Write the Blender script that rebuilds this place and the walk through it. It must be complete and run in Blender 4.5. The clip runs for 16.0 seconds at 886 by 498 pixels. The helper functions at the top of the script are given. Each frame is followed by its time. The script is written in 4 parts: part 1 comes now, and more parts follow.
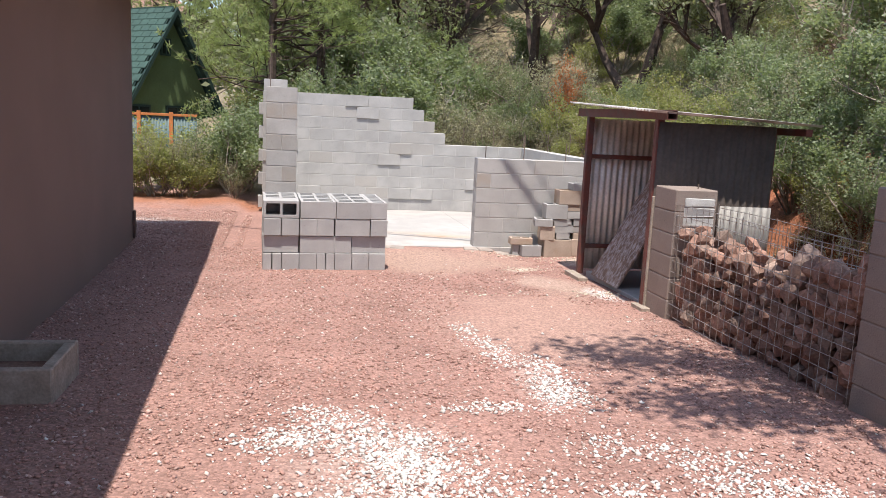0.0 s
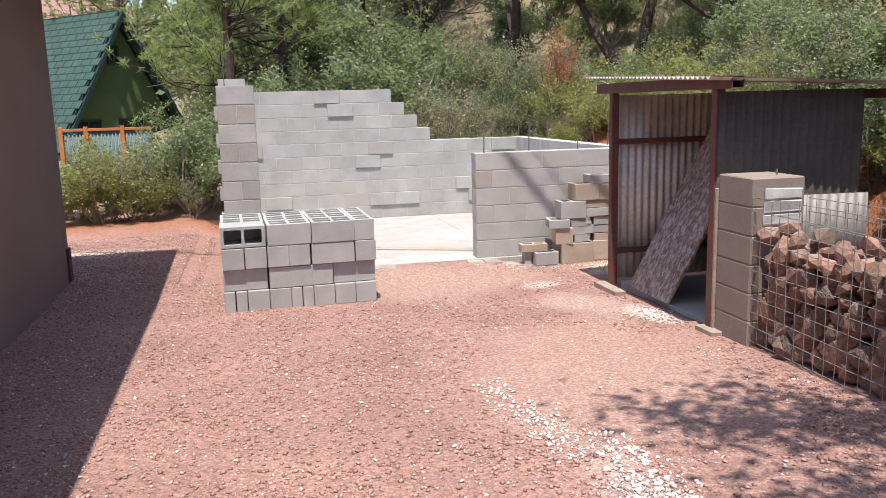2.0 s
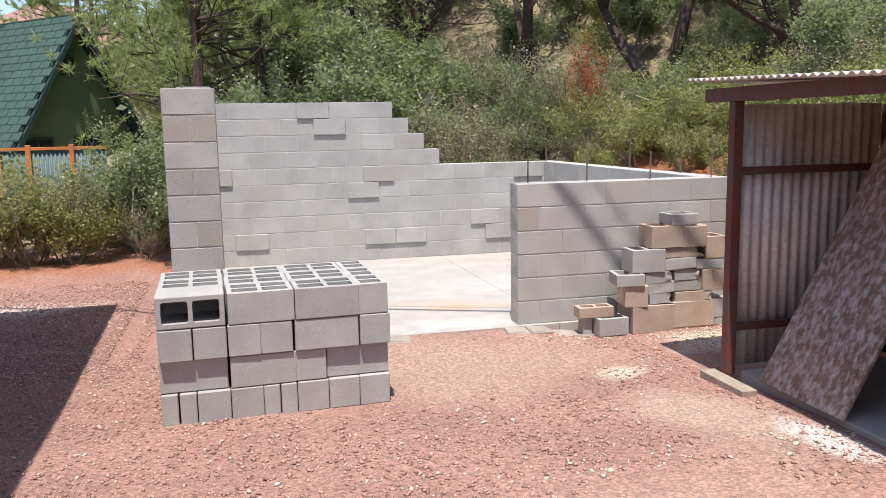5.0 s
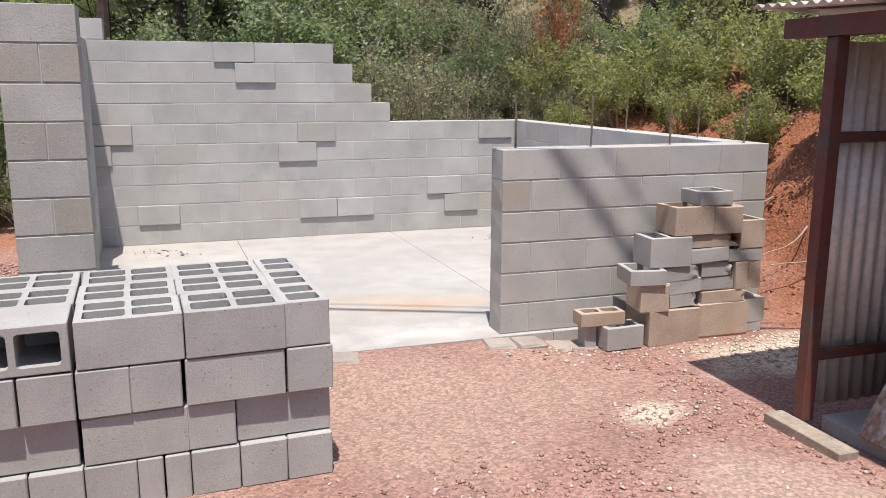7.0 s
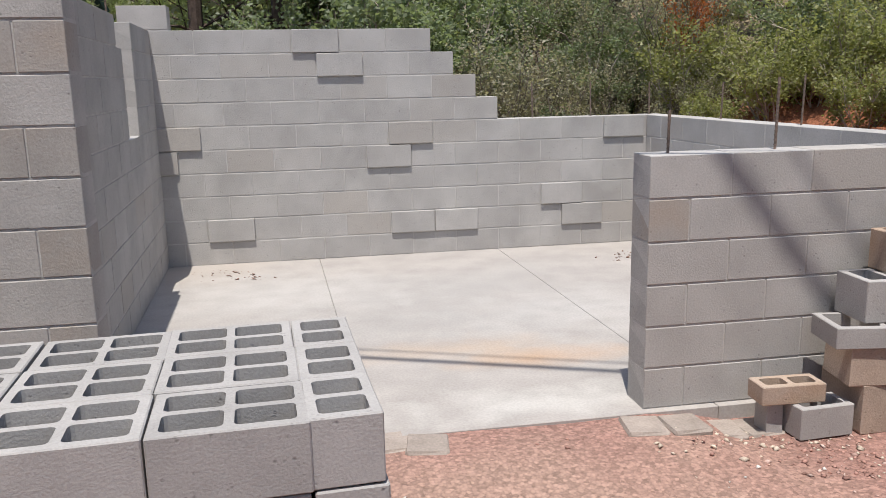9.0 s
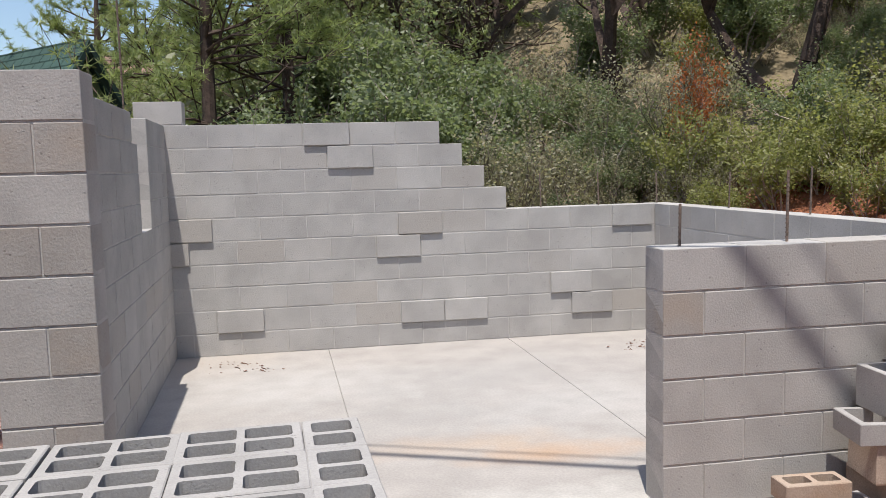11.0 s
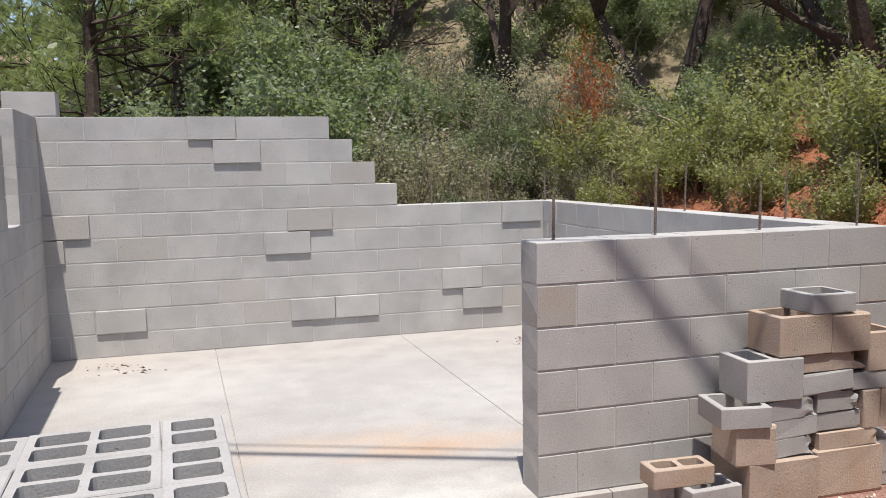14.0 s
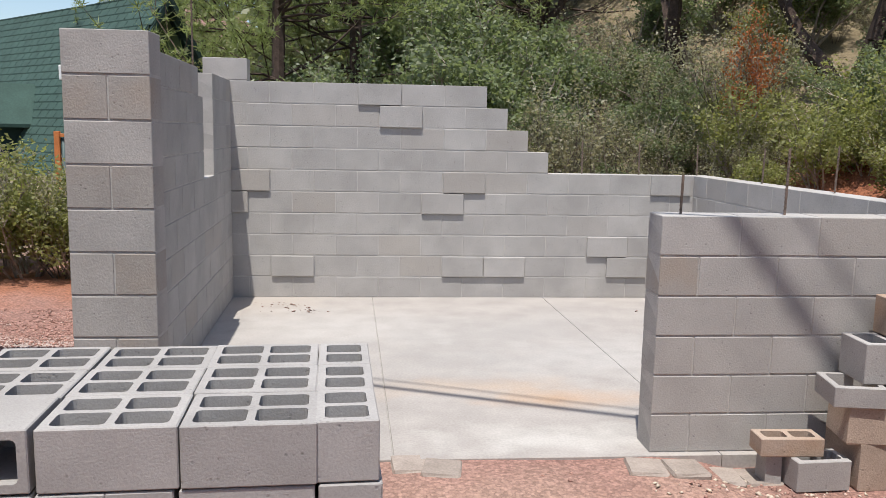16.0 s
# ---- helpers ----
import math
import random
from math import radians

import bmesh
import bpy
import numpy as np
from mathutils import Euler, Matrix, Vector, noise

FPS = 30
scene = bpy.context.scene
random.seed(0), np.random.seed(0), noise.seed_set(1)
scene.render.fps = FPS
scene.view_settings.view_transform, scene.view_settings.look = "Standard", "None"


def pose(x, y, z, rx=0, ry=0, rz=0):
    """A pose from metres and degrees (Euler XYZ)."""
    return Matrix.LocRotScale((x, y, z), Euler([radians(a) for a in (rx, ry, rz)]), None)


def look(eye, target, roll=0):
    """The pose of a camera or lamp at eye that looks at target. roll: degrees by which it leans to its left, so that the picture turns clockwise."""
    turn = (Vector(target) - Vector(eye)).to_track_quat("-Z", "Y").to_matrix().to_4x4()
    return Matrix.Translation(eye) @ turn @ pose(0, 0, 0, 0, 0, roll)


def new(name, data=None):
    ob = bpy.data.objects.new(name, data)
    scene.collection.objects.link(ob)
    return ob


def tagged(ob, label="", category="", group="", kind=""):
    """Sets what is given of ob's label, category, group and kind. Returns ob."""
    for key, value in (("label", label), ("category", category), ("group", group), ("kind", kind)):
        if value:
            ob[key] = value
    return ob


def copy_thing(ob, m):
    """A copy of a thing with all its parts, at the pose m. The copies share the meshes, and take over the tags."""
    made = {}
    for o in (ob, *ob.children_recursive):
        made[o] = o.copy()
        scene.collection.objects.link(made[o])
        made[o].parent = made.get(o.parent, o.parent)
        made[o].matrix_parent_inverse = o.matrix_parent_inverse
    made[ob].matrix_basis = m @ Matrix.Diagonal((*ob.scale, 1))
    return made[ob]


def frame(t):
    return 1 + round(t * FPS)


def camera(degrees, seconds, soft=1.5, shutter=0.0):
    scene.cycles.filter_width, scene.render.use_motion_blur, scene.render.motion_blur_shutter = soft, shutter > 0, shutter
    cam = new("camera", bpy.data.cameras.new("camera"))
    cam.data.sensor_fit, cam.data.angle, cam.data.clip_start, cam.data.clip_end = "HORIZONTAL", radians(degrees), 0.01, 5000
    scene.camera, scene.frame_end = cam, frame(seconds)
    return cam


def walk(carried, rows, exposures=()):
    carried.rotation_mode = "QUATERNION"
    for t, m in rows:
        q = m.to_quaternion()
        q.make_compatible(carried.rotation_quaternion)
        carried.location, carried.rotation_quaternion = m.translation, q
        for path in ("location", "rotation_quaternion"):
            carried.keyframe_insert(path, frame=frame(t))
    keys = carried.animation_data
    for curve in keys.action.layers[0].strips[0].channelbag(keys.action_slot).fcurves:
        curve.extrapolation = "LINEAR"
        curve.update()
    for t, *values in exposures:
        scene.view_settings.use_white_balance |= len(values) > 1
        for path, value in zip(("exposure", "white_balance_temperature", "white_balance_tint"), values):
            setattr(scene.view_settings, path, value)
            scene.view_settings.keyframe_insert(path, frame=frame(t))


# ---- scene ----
cam = camera(56.9, 16.0, 0.6)
PATH = [
    (0, (0.502, -0.37, 1.814), (0.873, 1.568, 1.483), 2.8),
    (0.5, (0.503, 0.055, 1.794), (0.885, 1.988, 1.451), -1.6),
    (1, (0.55, 0.525, 1.795), (0.931, 2.46, 1.464), -1.4),
    (1.5, (0.561, 0.951, 1.815), (0.977, 2.874, 1.456), -1.5),
    (2, (0.644, 1.421, 1.79), (1.058, 3.346, 1.439), -1.5),
    (2.5, (0.711, 1.879, 1.762), (1.128, 3.804, 1.414), -1.0),
    (3, (0.763, 2.294, 1.748), (1.185, 4.219, 1.405), -0.8),
    (3.5, (0.849, 2.759, 1.751), (1.269, 4.69, 1.442), -1.4),
    (4, (0.76, 3.166, 1.726), (1.184, 5.097, 1.423), -1.2),
    (4.2, (0.752, 3.302, 1.734), (1.171, 5.235, 1.436), -1.4),
    (6.3, (0.891, 5.116, 1.647), (1.453, 7.008, 1.321), 0.0),
    (6.5, (0.939, 5.273, 1.636), (1.501, 7.159, 1.282), 0.0),
    (7, (1.044, 5.686, 1.629), (1.649, 7.55, 1.231), 0.1),
    (7.5, (1.171, 6.081, 1.614), (1.717, 7.965, 1.223), -1.2),
    (8, (1.241, 6.447, 1.593), (1.596, 8.377, 1.206), -2.1),
    (8.5, (1.311, 6.775, 1.582), (1.671, 8.702, 1.186), -1.5),
    (9, (1.429, 7.033, 1.564), (1.771, 8.963, 1.162), -1.2),
    (9.5, (1.374, 7.133, 1.618), (1.721, 9.087, 1.371), -1.6),
    (9.7, (1.341, 7.133, 1.61), (1.689, 9.087, 1.362), -2.1),
    (11.8, (1.489, 7.027, 1.604), (1.828, 8.992, 1.443), -1.0),
    (12, (1.507, 7.027, 1.598), (1.971, 8.966, 1.438), -0.4),
    (12.5, (1.573, 7.062, 1.588), (2.327, 8.908, 1.43), 0.3),
    (13, (1.597, 7.054, 1.578), (2.485, 8.837, 1.4), 0.3),
    (13.5, (1.581, 7.052, 1.578), (2.472, 8.832, 1.388), 0.0),
    (14, (1.544, 7.043, 1.58), (2.103, 8.952, 1.375), -1.1),
    (14.5, (1.504, 6.999, 1.589), (1.839, 8.959, 1.367), -2.1),
    (15, (1.469, 6.846, 1.593), (1.749, 8.811, 1.351), -1.7),
    (15.5, (1.497, 6.702, 1.596), (1.747, 8.667, 1.319), 1.2),
    (16, (1.587, 6.622, 1.606), (1.76, 8.594, 1.32), 1.1),
]
walk(cam, [(t, look(eye, target, roll)) for t, eye, target, roll in PATH],
     ((0, 0.78), (4, 0.75), (6.5, 0.56), (8, 0.47), (9, 0.27), (9.7, 0.25), (12, 0.42), (13, 0.50), (13.5, 0.50), (14.3, 0.40), (16, 0.30)))

# ---- light ----
world = bpy.data.worlds.new("sky")
world.use_nodes = True
scene.world = world
SUN = Vector((0.088, 0.30, -1.0)).normalized()      # the way the sunlight travels
sky = world.node_tree.nodes.new("ShaderNodeTexSky")
sky.sky_type = "NISHITA"
sky.sun_disc = False
sky.sun_elevation = math.asin(-SUN.z)
sky.sun_rotation = math.atan2(-SUN.x, -SUN.y)
back = world.node_tree.nodes["Background"]
back.inputs["Strength"].default_value = 0.13
world.node_tree.links.new(sky.outputs[0], back.inputs[0])
sun = new("sun", bpy.data.lights.new("sun", "SUN"))
sun.data.energy, sun.data.angle, sun.data.color = 4.2, radians(0.53), (1.0, 0.955, 0.89)
sun.matrix_world = look((0, 0, 30), Vector((0, 0, 30)) + SUN)

# ---- materials ----
def mat(name, base, rough=0.9, scale=6.0, vary=0.12, grain=60.0, bump=0.3, depth=0.004, rand=0.0, island=0.0,
        tint=None, tint_scale=1.5, tint_lo=0.5, tint_hi=0.7, metal=0.0, spec=0.3, rand_tint=None, pits=0.0, stretch=None):
    m = bpy.data.materials.new(name)
    m.use_nodes = True
    nt = m.node_tree
    n, link = nt.nodes, nt.links.new
    bsdf = n["Principled BSDF"]
    bsdf.inputs["Roughness"].default_value = rough
    bsdf.inputs["Metallic"].default_value = metal
    bsdf.inputs["Specular IOR Level"].default_value = spec
    geo = n.new("ShaderNodeNewGeometry")

    def noise_tex(s, detail=4):
        t = n.new("ShaderNodeTexNoise")
        t.inputs["Scale"].default_value, t.inputs["Detail"].default_value = s, detail
        if stretch:
            k = n.new("ShaderNodeVectorMath")
            k.operation = "MULTIPLY"
            k.inputs[1].default_value = stretch
            link(geo.outputs["Position"], k.inputs[0])
            link(k.outputs[0], t.inputs["Vector"])
        else:
            link(geo.outputs["Position"], t.inputs["Vector"])
        return t.outputs["Fac"]

    def mixed(fac, a, b):
        x = n.new("ShaderNodeMix")
        x.data_type = "RGBA"
        link(fac, x.inputs[0])
        for socket, v in ((x.inputs[6], a), (x.inputs[7], b)):
            if isinstance(v, tuple):
                socket.default_value = (*v, 1)
            else:
                link(v, socket)
        return x.outputs[2]

    def ramp(fac, lo, hi):
        r = n.new("ShaderNodeMapRange")
        r.inputs[1].default_value, r.inputs[2].default_value = lo, hi
        link(fac, r.inputs[0])
        return r.outputs[0]

    col = mixed(ramp(noise_tex(scale), 0.3, 0.7), tuple(c * (1 - vary) for c in base), tuple(min(1, c * (1 + vary)) for c in base))
    if tint:
        col = mixed(ramp(noise_tex(tint_scale, 5), tint_lo, tint_hi), col, tint)
    fine = noise_tex(grain, 3)
    hsv = n.new("ShaderNodeHueSaturation")
    link(col, hsv.inputs["Color"])
    v = n.new("ShaderNodeMapRange")
    v.inputs[1].default_value, v.inputs[2].default_value = 0.25, 0.75
    v.inputs[3].default_value, v.inputs[4].default_value = 1 - vary, 1 + vary
    link(fine, v.inputs[0])
    value = v.outputs[0]
    if rand or island:
        src = geo.outputs["Random Per Island"] if island else n.new("ShaderNodeObjectInfo").outputs["Random"]
        r = n.new("ShaderNodeMapRange")
        r.inputs[3].default_value, r.inputs[4].default_value = 1 - (rand or island), 1 + (rand or island)
        link(src, r.inputs[0])
        mul = n.new("ShaderNodeMath")
        mul.operation = "MULTIPLY"
        link(r.outputs[0], mul.inputs[0])
        link(value, mul.inputs[1])
        value = mul.outputs[0]
        if rand_tint:
            f = n.new("ShaderNodeMath")
            f.operation = "MULTIPLY"
            f.inputs[1].default_value = 7.31
            link(src, f.inputs[0])
            g = n.new("ShaderNodeMath")
            g.operation = "FRACT"
            link(f.outputs[0], g.inputs[0])
            link(mixed(ramp(g.outputs[0], rand_tint[1], rand_tint[2]), col, rand_tint[0]), hsv.inputs["Color"])
    link(value, hsv.inputs["Value"])
    link(hsv.outputs[0], bsdf.inputs["Base Color"])
    if bump:
        b = n.new("ShaderNodeBump")
        b.inputs["Strength"].default_value, b.inputs["Distance"].default_value = bump, depth
        height = fine
        if pits:
            vor = n.new("ShaderNodeTexVoronoi")
            vor.inputs["Scale"].default_value = 45
            link(geo.outputs["Position"], vor.inputs["Vector"])
            pit = ramp(vor.outputs["Distance"], 0.05, 0.3)
            keep = n.new("ShaderNodeMath")
            keep.operation = "MAXIMUM"
            link(pit, keep.inputs[0])
            link(ramp(noise_tex(18, 2), 0.66, 0.58), keep.inputs[1])
            pit = keep.outputs[0]
            dark = n.new("ShaderNodeMapRange")
            dark.inputs[3].default_value = 0.62
            link(pit, dark.inputs[0])
            shade = n.new("ShaderNodeMath")
            shade.operation = "MULTIPLY"
            link(hsv.inputs["Value"].links[0].from_socket, shade.inputs[0])
            link(dark.outputs[0], shade.inputs[1])
            link(shade.outputs[0], hsv.inputs["Value"])
            add = n.new("ShaderNodeMath")
            add.operation = "MULTIPLY_ADD"
            add.inputs[1].default_value = pits
            link(pit, add.inputs[0])
            link(fine, add.inputs[2])
            height = add.outputs[0]
        link(height, b.inputs["Height"])
        link(b.outputs[0], bsdf.inputs["Normal"])
    return m


def stain(m, cx, cy, rx, ry, colour, amount, ns=2.5):
    """A ragged stain on the ground plane, laid over a material's colour."""
    n, link = m.node_tree.nodes, m.node_tree.links.new
    hsv = next(x for x in n if x.bl_idname == "ShaderNodeHueSaturation")
    geo = next(x for x in n if x.bl_idname == "ShaderNodeNewGeometry")
    mp = n.new("ShaderNodeMapping")
    mp.vector_type = "TEXTURE"
    mp.inputs["Location"].default_value = (cx, cy, 0)
    mp.inputs["Scale"].default_value = (rx, ry, 1000)
    link(geo.outputs["Position"], mp.inputs["Vector"])
    ln = n.new("ShaderNodeVectorMath")
    ln.operation = "LENGTH"
    link(mp.outputs[0], ln.inputs[0])
    t = n.new("ShaderNodeTexNoise")
    t.inputs["Scale"].default_value, t.inputs["Detail"].default_value = ns, 7
    link(geo.outputs["Position"], t.inputs["Vector"])
    a = n.new("ShaderNodeMath")
    a.operation = "MULTIPLY_ADD"
    a.inputs[1].default_value = 2.2
    link(t.outputs["Fac"], a.inputs[0])
    link(ln.outputs["Value"], a.inputs[2])
    r = n.new("ShaderNodeMapRange")
    r.inputs[1].default_value, r.inputs[2].default_value, r.inputs[4].default_value = 2.1, 1.1, amount
    link(a.outputs[0], r.inputs[0])
    x = n.new("ShaderNodeMix")
    x.data_type = "RGBA"
    link(r.outputs[0], x.inputs[0])
    link(hsv.inputs["Color"].links[0].from_socket, x.inputs[6])
    x.inputs[7].default_value = (*colour, 1)
    link(x.outputs[2], hsv.inputs["Color"])


BLOCK = mat("concrete block", (0.405, 0.387, 0.37), scale=3.5, vary=0.10, grain=110, bump=0.35, depth=0.005, rand=0.05,
            tint=(0.47, 0.452, 0.43), tint_scale=2.3, rand_tint=((0.405, 0.37, 0.335), 0.8, 1.1), pits=0.8)
BROWN_BLOCK = mat("weathered tan block", (0.43, 0.34, 0.275), scale=5, vary=0.12, grain=110, bump=0.5, depth=0.005, rand=0.1,
                  tint=(0.41, 0.285, 0.20), tint_scale=3, pits=0.8)
STACK_BLOCK = mat("new concrete block", (0.37, 0.355, 0.345), scale=4, vary=0.10, grain=130, bump=0.35, depth=0.004, rand=0.06, pits=0.8)
PAINTED = mat("brown painted block", (0.26, 0.205, 0.175), rough=0.8, scale=4, vary=0.07, grain=90, bump=0.45, depth=0.005, rand=0.05, pits=0.6)
MORTAR = mat("mortar", (0.46, 0.442, 0.42), scale=9, vary=0.12, grain=150, bump=0.6, depth=0.004)
SLAB = mat("concrete slab", (0.375, 0.347, 0.325), rough=0.8, scale=3.2, vary=0.11, grain=70, bump=0.12, depth=0.002,
           tint=(0.42, 0.375, 0.335), tint_scale=0.55, tint_lo=0.56, tint_hi=0.72)
stain(SLAB, 2.75, 11.35, 0.55, 0.22, (0.50, 0.30, 0.16), 0.55)
stain(SLAB, 2.3, 11.6, 0.9, 0.3, (0.47, 0.36, 0.27), 0.6)
stain(SLAB, 2.6, 10.7, 0.9, 0.25, (0.52, 0.50, 0.47), 0.8, 5)
stain(SLAB, 2.4, 13.0, 1.8, 0.9, (0.36, 0.345, 0.33), 0.6, 1.4)
stain(SLAB, 1.2, 13.2, 1.2, 0.8, (0.47, 0.45, 0.43), 0.7, 4)
stain(SLAB, 3.2, 12.2, 1.2, 0.7, (0.46, 0.44, 0.42), 0.7, 4)
stain(SLAB, 2.2, 12.2, 1.4, 0.5, (0.34, 0.325, 0.31), 0.6, 6)
STUCCO = mat("brown stucco", (0.21, 0.15, 0.125), scale=1.2, vary=0.06, grain=160, bump=0.6, depth=0.005)
DARK_WOOD = mat("dark painted wood", (0.10, 0.06, 0.05), rough=0.7, scale=3, vary=0.15, grain=80)
RED_STEEL = mat("red oxide painted steel", (0.15, 0.052, 0.042), rough=0.55, scale=7, vary=0.15, grain=50, bump=0.1, tint=(0.11, 0.07, 0.06), tint_scale=6)
GALV = mat("weathered galvanised sheet", (0.62, 0.58, 0.54), rough=0.5, metal=0.15, scale=5, vary=0.12, grain=30, bump=0.05,
           tint=(0.22, 0.17, 0.14), tint_scale=3.0)
DULL_SHEET = mat("dull grey sheet", (0.21, 0.195, 0.18), rough=0.6, metal=0.2, scale=5, vary=0.12, grain=30, bump=0.05)
BRIGHT_SHEET = mat("bare galvanised sheet", (0.74, 0.70, 0.66), rough=0.5, metal=0.3, scale=4, vary=0.12, grain=40, bump=0.04, tint=(0.45, 0.40, 0.36), tint_scale=2.0)
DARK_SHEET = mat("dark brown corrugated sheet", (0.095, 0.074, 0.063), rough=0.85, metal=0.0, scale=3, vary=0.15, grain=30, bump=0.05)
PLY = mat("weathered plywood", (0.25, 0.17, 0.13), rough=0.85, scale=5, vary=0.25, grain=40, bump=0.3, tint=(0.50, 0.45, 0.43), tint_scale=17, tint_lo=0.42, tint_hi=0.66, stretch=(1.6, 1.6, 0.7))
PALE_BOARD = mat("pale dusty board", (0.38, 0.37, 0.36), scale=4, vary=0.1)
WEATHERED = mat("weathered grey wood", (0.33, 0.27, 0.22), scale=9, vary=0.2, grain=60)
ROCK = mat("red sandstone", (0.25, 0.14, 0.105), scale=8, vary=0.25, grain=45, bump=0.7, depth=0.01, rand=0.28,
           tint=(0.28, 0.18, 0.14), tint_scale=6, rand_tint=((0.26, 0.185, 0.15), 0.5, 1.0))
WIRE = mat("galvanised wire", (0.36, 0.33, 0.31), rough=0.45, metal=0.6, scale=20, vary=0.2, bump=0, tint=(0.22, 0.13, 0.10), tint_scale=9)
REBAR = mat("rusty rebar", (0.20, 0.15, 0.12), rough=0.8, scale=30, vary=0.25)
RED_STONE = mat("red gravel stones", (0.37, 0.21, 0.172), scale=20, vary=0.1, grain=90, bump=0.2, island=0.34, rand_tint=((0.54, 0.41, 0.36), 0.7, 1.0))
WHITE_STONE = mat("white gravel stones", (0.62, 0.57, 0.53), scale=20, vary=0.08, grain=90, bump=0.2, island=0.2)
CLOD = mat("pale dry mortar clods", (0.56, 0.47, 0.38), scale=15, vary=0.15, grain=80, island=0.15)
PAVER = mat("grey paver", (0.33, 0.28, 0.245), scale=9, vary=0.15, grain=90, bump=0.6, rand=0.1)
ROOF_GREEN = mat("green shingle", (0.043, 0.08, 0.066), rough=0.8, scale=2, vary=0.15, grain=25, rand=0.2)
WALL_GREEN = mat("green painted siding", (0.085, 0.12, 0.055), scale=2, vary=0.1, grain=20)
TRIM_DARK = mat("dark green trim", (0.02, 0.04, 0.035), rough=0.6, scale=2)
ORANGE_WOOD = mat("orange stained wood", (0.50, 0.17, 0.055), rough=0.7, scale=4, vary=0.15)
FENCE_GREEN = mat("blue green corrugated panel", (0.075, 0.115, 0.115), rough=0.5, scale=2, vary=0.1)
WHITE_PAINT = mat("white painted wood", (0.75, 0.75, 0.73), rough=0.6, scale=4, vary=0.03)
CABLE = mat("black cable jacket", (0.02, 0.02, 0.02), rough=0.6)
glass_mat = mat("dark window glass", (0.015, 0.02, 0.02), rough=0.08, spec=0.5, bump=0)
BARK = mat("dark bark", (0.075, 0.052, 0.042), scale=12, vary=0.3, grain=40, bump=0.8, depth=0.02)
TWIG = mat("grey twigs", (0.33, 0.275, 0.23), scale=9, vary=0.25, bump=0, island=0.3)


DARK_TWIG = mat("dark twigs", (0.15, 0.12, 0.10), scale=9, vary=0.25, bump=0, island=0.45)


def leaf_mat(name, base, other):
    m = mat(name, base, rough=0.45, scale=1.3, vary=0.2, grain=9, bump=0, island=0.4, rand_tint=(other, 0.35, 1.0), spec=0.35)
    nt = m.node_tree
    bsdf = nt.nodes["Principled BSDF"]
    tr = nt.nodes.new("ShaderNodeBsdfTranslucent")
    tr.inputs[0].default_value = (base[0] * 1.6, base[1] * 1.6, base[2] * 1.1, 1)
    mx = nt.nodes.new("ShaderNodeMixShader")
    mx.inputs[0].default_value = 0.5
    nt.links.new(bsdf.outputs[0], mx.inputs[1])
    nt.links.new(tr.outputs[0], mx.inputs[2])
    nt.links.new(mx.outputs[0], nt.nodes["Material Output"].inputs[0])
    return m


LEAF_OAK = leaf_mat("oak leaves", (0.175, 0.215, 0.115), (0.27, 0.29, 0.20))
LEAF_PINE = leaf_mat("pine needles", (0.22, 0.265, 0.11), (0.31, 0.335, 0.16))
LEAF_JUNIPER = leaf_mat("juniper sprays", (0.20, 0.22, 0.125), (0.29, 0.295, 0.19))
LEAF_BRIGHT = leaf_mat("bright shrub leaves", (0.235, 0.25, 0.095), (0.30, 0.295, 0.155))
LEAF_GREY = leaf_mat("grey green brush leaves", (0.27, 0.26, 0.18), (0.34, 0.31, 0.235))
LEAF_RUST = leaf_mat("dead rust leaves", (0.396, 0.144, 0.060), (0.312, 0.120, 0.060))


# ---- building helpers ----
def part(name, bm, material, parent=None, label=""):
    me = bpy.data.meshes.new(name)
    if isinstance(bm, bmesh.types.BMesh):
        bm.to_mesh(me)
        bm.free()
    else:
        me.from_pydata(bm[0], [], bm[1])
    me.materials.append(material)
    ob = new(name, me)
    ob.parent = parent
    return tagged(ob, label)


def shared(name, me, parent, m):
    ob = new(name, me)
    ob.parent = parent
    ob.matrix_basis = m
    return ob


def holder(name, m, label, category, group="", kind=""):
    e = new(name)
    e.matrix_basis = m
    return tagged(e, label, category, group, kind)


def add_box(bm, x0, x1, y0, y1, z0, z1, m=None):
    vs = [bm.verts.new(v) for v in ((x0, y0, z0), (x1, y0, z0), (x1, y1, z0), (x0, y1, z0), (x0, y0, z1), (x1, y0, z1), (x1, y1, z1), (x0, y1, z1))]
    if m:
        for v in vs:
            v.co = m @ v.co
    for f in ((3, 2, 1, 0), (4, 5, 6, 7), (0, 1, 5, 4), (1, 2, 6, 5), (2, 3, 7, 6), (3, 0, 4, 7)):
        bm.faces.new([vs[i] for i in f])
    return vs


def box_bm(x0, x1, y0, y1, z0, z1, bevel=0.0):
    bm = bmesh.new()
    add_box(bm, x0, x1, y0, y1, z0, z1)
    if bevel:
        bmesh.ops.bevel(bm, geom=bm.edges[:], offset=bevel, segments=1, affect="EDGES")
    return bm


def box_mesh(name, l, d, h, bevel, material, rough=0.0):
    bm = box_bm(-l / 2, l / 2, -d / 2, d / 2, -h / 2, h / 2, bevel)
    if rough:
        rng = random.Random(name)
        for v in bm.verts:
            v.co += Vector([rng.uniform(-rough, rough) for _ in range(3)])
    me = bpy.data.meshes.new(name)
    bm.to_mesh(me)
    bm.free()
    me.materials.append(material)
    return me


